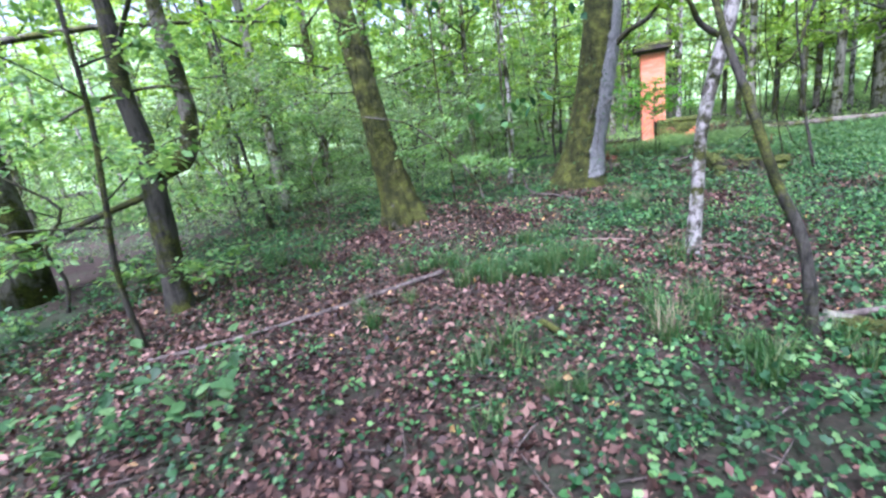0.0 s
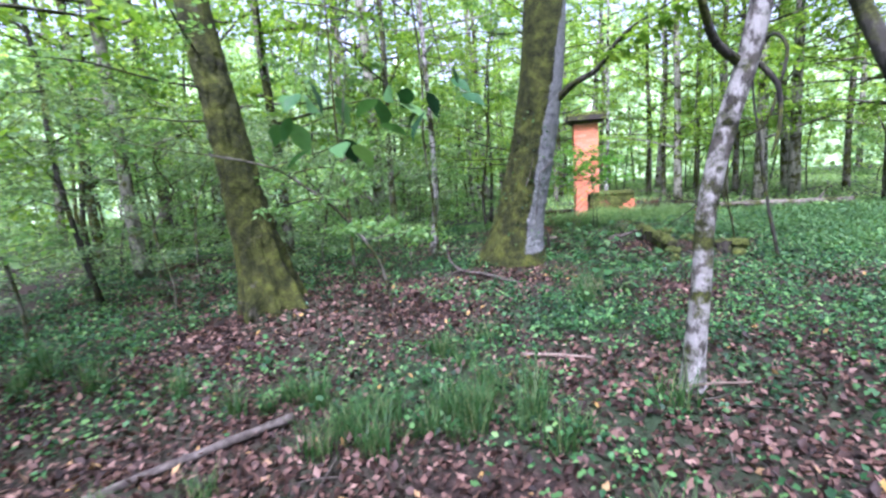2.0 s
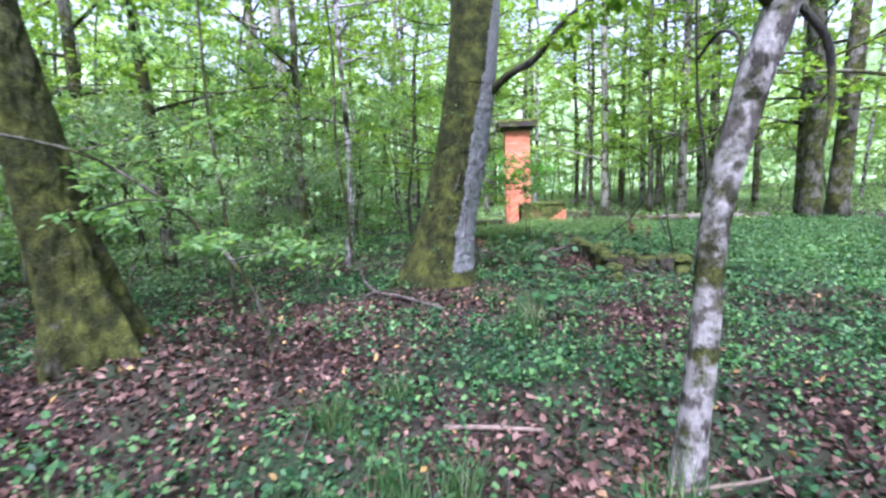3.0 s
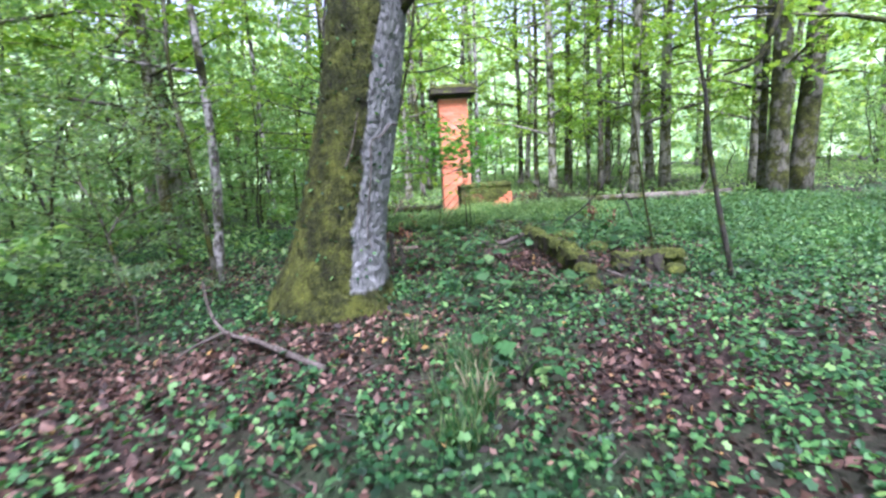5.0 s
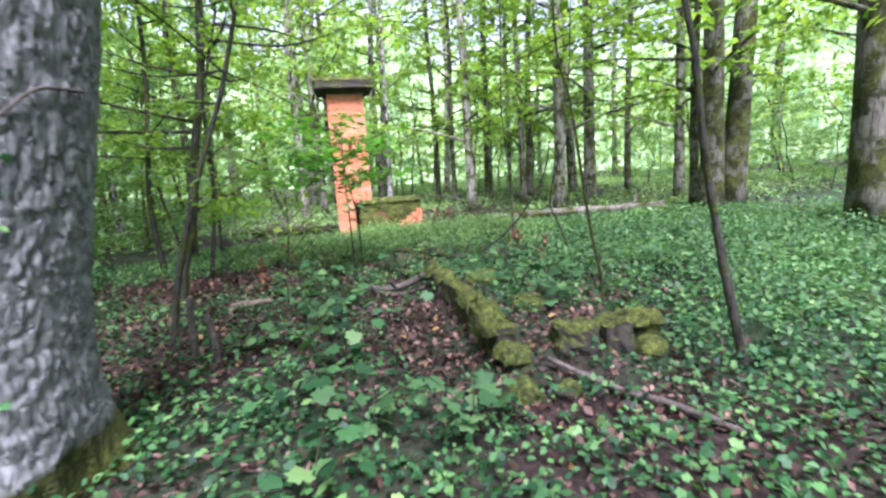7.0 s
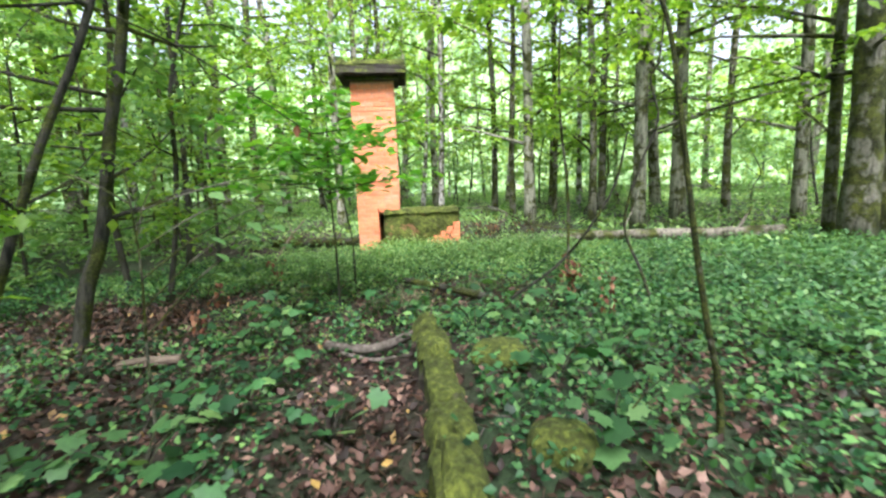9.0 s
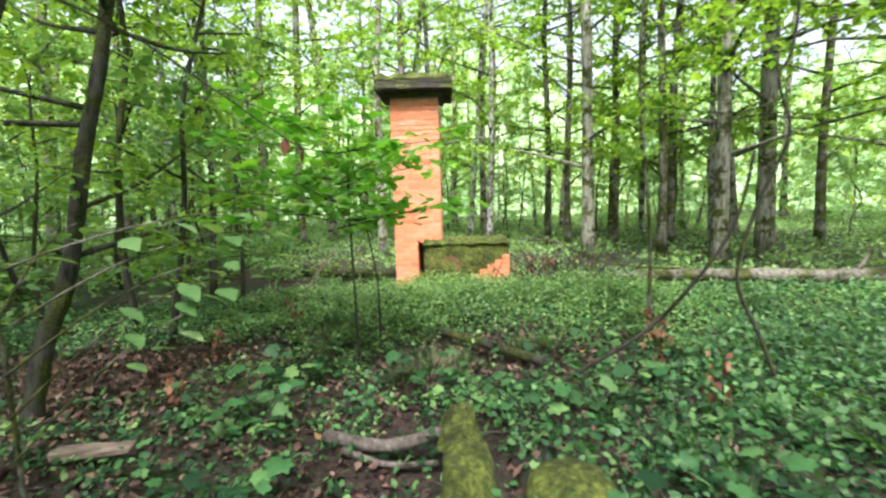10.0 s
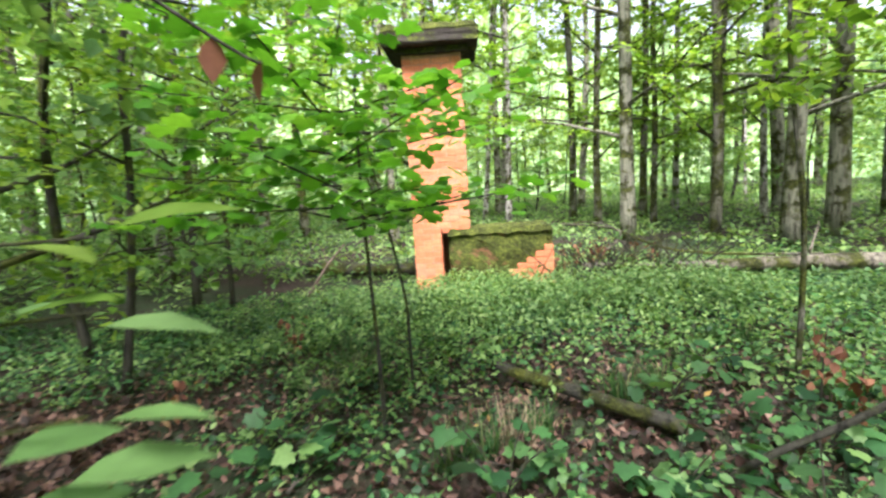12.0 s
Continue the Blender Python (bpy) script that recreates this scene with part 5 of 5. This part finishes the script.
DRY_GRASS = plain_material("dry_straw", [(0.3, (0.14, 0.11, 0.065)), (0.7, (0.32, 0.27, 0.17))], 12)
GRASS = [grass_proto(1, 90, 0.34), grass_proto(2, 70, 0.28), grass_proto(3, 60, 0.42)]
tufts = random.Random(12)
TUFT_AT = [(0.9, 5.1, 18, 0.55), (1.6, 5.0, 10, 0.5), (-0.3, 5.9, 6, 0.5), (1.9, 3.3, 9, 0.5), (2.3, 2.6, 7, 0.4), (0.6, 2.7, 7, 0.6), (-0.9, 4.6, 3, 0.4), (1.5, 6.3, 5, 0.4), (3.4, 7.7, 6, 0.5), (3.6, 8.3, 5, 0.4), (7.2, 13.3, 4, 0.3), (6.9, 15.2, 16, 1.0), (8.0, 15.8, 18, 1.1), (9.0, 15.2, 16, 1.1), (6.0, 16.5, 12, 1.2), (9.5, 13.8, 8, 1.0), (-2.6, 6.8, 8, 0.8), (-4.5, 7.0, 8, 1.2)]
for cx, cy, n, s in TUFT_AT:
    for _ in range(n):
        x, y = tufts.gauss(cx, s * 0.6), tufts.gauss(cy, s * 0.5)
        ob = new("grass_tuft", tufts.choice(GRASS))
        ob.matrix_world = pose(x, y, g1(x, y) - 0.01, 0, 0, tufts.uniform(0, 360)) @ Matrix.Scale(tufts.uniform(0.7, 1.2), 4)
        tagged(ob, "tuft of long thin green grass on the forest floor", "grass", "grass tufts")


dry_mesh = grass_proto(5, 60, 0.32)
dry_mesh.materials.clear()
dry_mesh.materials.append(DRY_GRASS)
for x, y, size in ((7.13, 13.25, 1.0), (3.5, 7.75, 1.1), (6.2, 14.2, 1.1), (6.5, 14.6, 1.0), (1.75, 3.2, 1.2)):
    ob = new("grass_tuft", dry_mesh)
    ob.matrix_world = pose(x, y, g1(x, y) - 0.01, 0, 0, x * 90) @ Matrix.Scale(size, 4)
    tagged(ob, "tuft of dry straw-coloured grass", "grass", "grass tufts")

# maple foliage of the young trees before the ruin
def build_maple_leaves():
    g = np.random.default_rng(15)
    root = thing("maple_branches", "spreading maple twigs with broad bright leaves", "branch", (6.38, 13.75, g1(6.38, 13.75)))
    lv, runs = [], []
    for i in range(24):
        a = i * 2.39
        h = 1.2 + 0.85 * (i / 24) + g.uniform(-0.1, 0.1)
        d = np.array([math.cos(a), math.sin(a), g.uniform(0.0, 0.25)])
        ln = g.uniform(0.6, 1.25) * (1.2 if math.cos(a) > 0 else 1.0)
        o = np.array([0, 0, h])
        stem("twig", [o, o + d * ln * 0.5, o + d * ln], [0.007, 0.005, 0.002], BARK_DARK, root, 5)
        n = 46
        s = g.uniform(0.2, 1.0, n)[:, None]
        lv.append(o + d * ln * s + g.normal(0, 0.11, (n, 3)) * (1, 1, 0.5))
    leaf_part("foliage", np.vstack(lv), 0.085, LEAF_MAPLE, root, MAPLE, 0.15, seed=4, spread=0.3)


build_maple_leaves()


def leafy_sprig(name, label, at, reach, stalks, per, size, mat, shape, seed, rise=0.5, group="sprigs"):
    """A low seedling: stalks that rise and carry broad leaves."""
    g = np.random.default_rng(seed)
    x, y = at
    root = thing(name, label, "plant", (x, y, g1(x, y)), group)
    runs, lv = [], []
    for i in range(stalks):
        a = i * 2.4 + g.uniform(-0.3, 0.3)
        d = np.array([math.cos(a) * reach, math.sin(a) * reach, rise * g.uniform(0.6, 1.1)])
        stem("stalk", [(0, 0, -0.02), d * (0.4, 0.4, 0.6), d], [0.006, 0.005, 0.002], BARK_DARK, root, 5)
        s = np.linspace(0.45, 1.05, per)[:, None]
        lv.append(d * s + g.normal(0, 0.03, (per, 3)))
    leaf_part("foliage", np.vstack(lv), size, mat, root, shape, 0.1, seed=seed, spread=0.3)


leafy_sprig("seedling", "leafy green seedling beside the path", (-1.75, 2.75), 0.4, 7, 7, 0.11, LEAF_CLEAR, OVAL, 1, 0.55)
leafy_sprig("seedling", "leafy green seedling beside the path", (-2.4, 2.5), 0.4, 6, 7, 0.11, LEAF_CLEAR, OVAL, 2, 0.5)
for i, (x, y) in enumerate(((5.5, 13.1), (5.75, 12.85), (5.3, 11.6), (5.0, 11.2), (7.6, 12.6), (7.3, 12.1), (8.2, 13.3), (6.9, 12.9), (5.1, 10.6), (6.95, 10.2), (8.5, 12.6), (4.6, 10.2), (4.9, 9.6), (5.6, 12.0), (6.0, 13.6), (7.9, 12.2), (8.9, 13.4), (5.9, 11.2), (4.5, 11.4), (7.2, 10.9), (7.9, 11.2), (8.9, 11.2), (9.3, 10.4), (4.4, 9.2), (5.3, 9.2), (3.9, 7.9))):
    leafy_sprig("maple_seedling", "low maple seedling with broad lobed leaves", (x, y), 0.24, 6, 3, 0.105, LEAF_CLEAR if i % 3 == 0 else LEAF_LOW, MAPLE, 20 + i, 0.3, "maple seedlings")


def withered(x, y, h, seed):
    g = np.random.default_rng(seed)
    root = thing("withered_plant", "withered rust-brown plant with curled leaves", "plant", (x, y, g1(x, y)), "withered plants")
    stem("stalk", [(0, 0, -0.05), (0.01, 0, h * 0.5), (0.03, 0, h)], [0.008, 0.006, 0.003], BARK_DARK, root, 5)
    n = 26
    at = np.stack([g.normal(0, 0.05, n), g.normal(0, 0.05, n), g.uniform(0.1, h, n)], 1)
    leaf_part("foliage", at, 0.065, LEAF_RUST, root, OVAL, 0.9, seed=seed)


for i, (x, y, h) in enumerate(((8.6, 11.9, 0.45), (8.75, 12.6, 0.4), (5.15, 13.4, 0.3), (5.3, 14.3, 0.35), (6.0, 15.4, 0.4), (8.95, 12.9, 0.5))):
    withered(x, y, h, i)
for i in range(10):
    g_i = random.Random(60 + i)
    withered(10.0 + g_i.uniform(-0.5, 1.0), 16.6 + g_i.uniform(-0.4, 0.6), 0.55, 40 + i)


# hazel twigs that reach over the path
def build_hazel():
    g = np.random.default_rng(91)
    x, y = 5.0, 11.75
    root = thing("hazel_seedling", "hazel seedling with broad pale green leaves over the path", "shrub", (x, y, g1(x, y)))
    stem("trunk", [(0, 0, -0.03), (0.02, -0.05, 0.5), (0.06, -0.15, 1.0), (0.05, -0.2, 1.5)], [0.01, 0.009, 0.007, 0.003], BARK_GREY, root, 6)
    at, yaw = [], []
    for i, (h, dx, dy, dz) in enumerate(((1.25, 0.92, -0.09, 1.43), (1.05, 0.9, -0.06, 1.35), (0.9, 0.9, -0.12, 1.26), (0.75, 0.88, -0.14, 1.19), (0.6, 0.9, -0.1, 1.1), (1.3, -0.5, 0.3, 1.5), (1.1, 0.1, 0.6, 1.4))):
        o, end = np.array([0.05, -0.14, h]), np.array([dx, dy, dz])
        way = end - o
        stem("twig", [o, o + way * (0.35, 0.35, 0.6), o + way * (0.7, 0.7, 0.95), end], [0.006, 0.005, 0.003, 0.0015], BARK_GREY, root, 6, 0.03, 0, i)
        heading = math.atan2(-way[0], way[1])
        for k in range(7):
            t = 0.42 + 0.6 * k / 6
            at.append(o + way * (t, t, t ** 0.6) + g.normal(0, 0.012, 3))
            yaw.append(heading + (0.85 if k % 2 else -0.85) * (k < 6) + g.normal(0, 0.25))
    n = len(at)
    v, f = scatter(OVAL, np.array(at), g.uniform(0.085, 0.125, n), np.array(yaw), g.normal(-0.25, 0.2, n), g.normal(0, 0.2, n))
    put("foliage", array_mesh("foliage", v, f, LEAF_HAZEL), root)


build_hazel()


def build_overhang():
    """A long low limb with hanging leaves, grown from the forked tree."""
    g = np.random.default_rng(92)
    root = thing("overhanging_branch", "long leafy branch hanging low over the path", "branch", (-3.3, 5.6, 3.0))
    pts = [(0, 0, -0.4), (0.9, -0.5, 0.3), (2.2, -1.2, 0.25), (3.3, -1.7, -0.1), (4.1, -1.9, -0.6)]
    stem("limb", pts, [0.03, 0.025, 0.018, 0.012, 0.006], BARK_DARK, root, 7)
    lv = []
    for i in range(14):
        o = np.array([g.uniform(2.4, 4.2), 0, 0])
        o[1] = np.interp(o[0], (0, 2.2, 4.1), (0, -1.2, -1.9))
        o[2] = np.interp(o[0], (2.2, 3.3, 4.1), (0.25, -0.1, -0.6))
        e = o + (g.normal(0, 0.35), g.normal(0.25, 0.35), g.uniform(-0.75, -0.1))
        stem("twig", [o, (o + e) / 2 + (0, 0, 0.06), e], [0.006, 0.004, 0.002], BARK_DARK, root, 5)
        n = 9
        t = g.uniform(0.3, 1.05, n)[:, None]
        lv.append(o + (e - o) * t + g.normal(0, 0.06, (n, 3)))
    for x, y, z in ((0.64, 3.36, 1.27), (0.88, 3.46, 1.42), (0.77, 3.43, 1.43), (0.57, 3.47, 1.43), (0.48, 3.6, 1.36), (0.95, 3.55, 1.46)):
        e = np.array([x + 3.3, y - 5.6, z - 3.0])
        o = np.array([4.05, -1.88, -0.55])
        stem("twig", [o, (o + e) / 2 + (0.02, 0.03, 0.08), e], [0.004, 0.003, 0.0015], BARK_DARK, root, 5)
        lv.append(e + g.normal(0, 0.035, (4, 3)))
    leaf_part("foliage", np.vstack(lv), 0.095, LEAF_LOW, root, OVAL, 0.75, seed=3)


build_overhang()


def build_brush():
    """Dead twigs and leaves heaped beside the low wall."""
    g = np.random.default_rng(55)
    runs = []
    for i in range(170):
        x, y = 10.3 + g.normal(0, 0.55), 16.4 + g.normal(0, 0.4)
        d = np.array([g.normal(0, 0.4), g.normal(0, 0.3), g.uniform(0.05, 0.75)])
        o = np.array([x, y, g1(x, y) + 0.02])
        runs.append(([o, o + d * 0.5 + (0, 0, 0.05), o + d], [0.012, 0.009, 0.004]))
    tagged(many_stems("brush_pile", runs, BARK_DARK, None, 4), "heap of dead twigs beside the low wall", "brush", kind="stuff")


build_brush()


def build_brown_twig():
    root = thing("withered_twig", "thin twig with two hanging brown dead leaves", "branch", (4.85, 12.4, 2.0))
    stem("twig", [(0, 0, 0), (0.5, -0.1, -0.25), (1.14, -0.22, -0.72), (1.23, -0.2, -0.76)], [0.008, 0.006, 0.004, 0.002], BARK_DARK, root, 5)
    for k, (x, y, z, turn) in enumerate(((1.14, -0.22, -0.72, 0.4), (1.23, -0.2, -0.76, 1.6))):
        v, f = scatter(OVAL, np.array([(x, y, z)]), 0.085, np.array([turn]), np.array([-1.35]), np.array([0.4]))
        put("dead_leaf", array_mesh("dead_leaf", v, f, LEAF_RUST), root)


build_brown_twig()
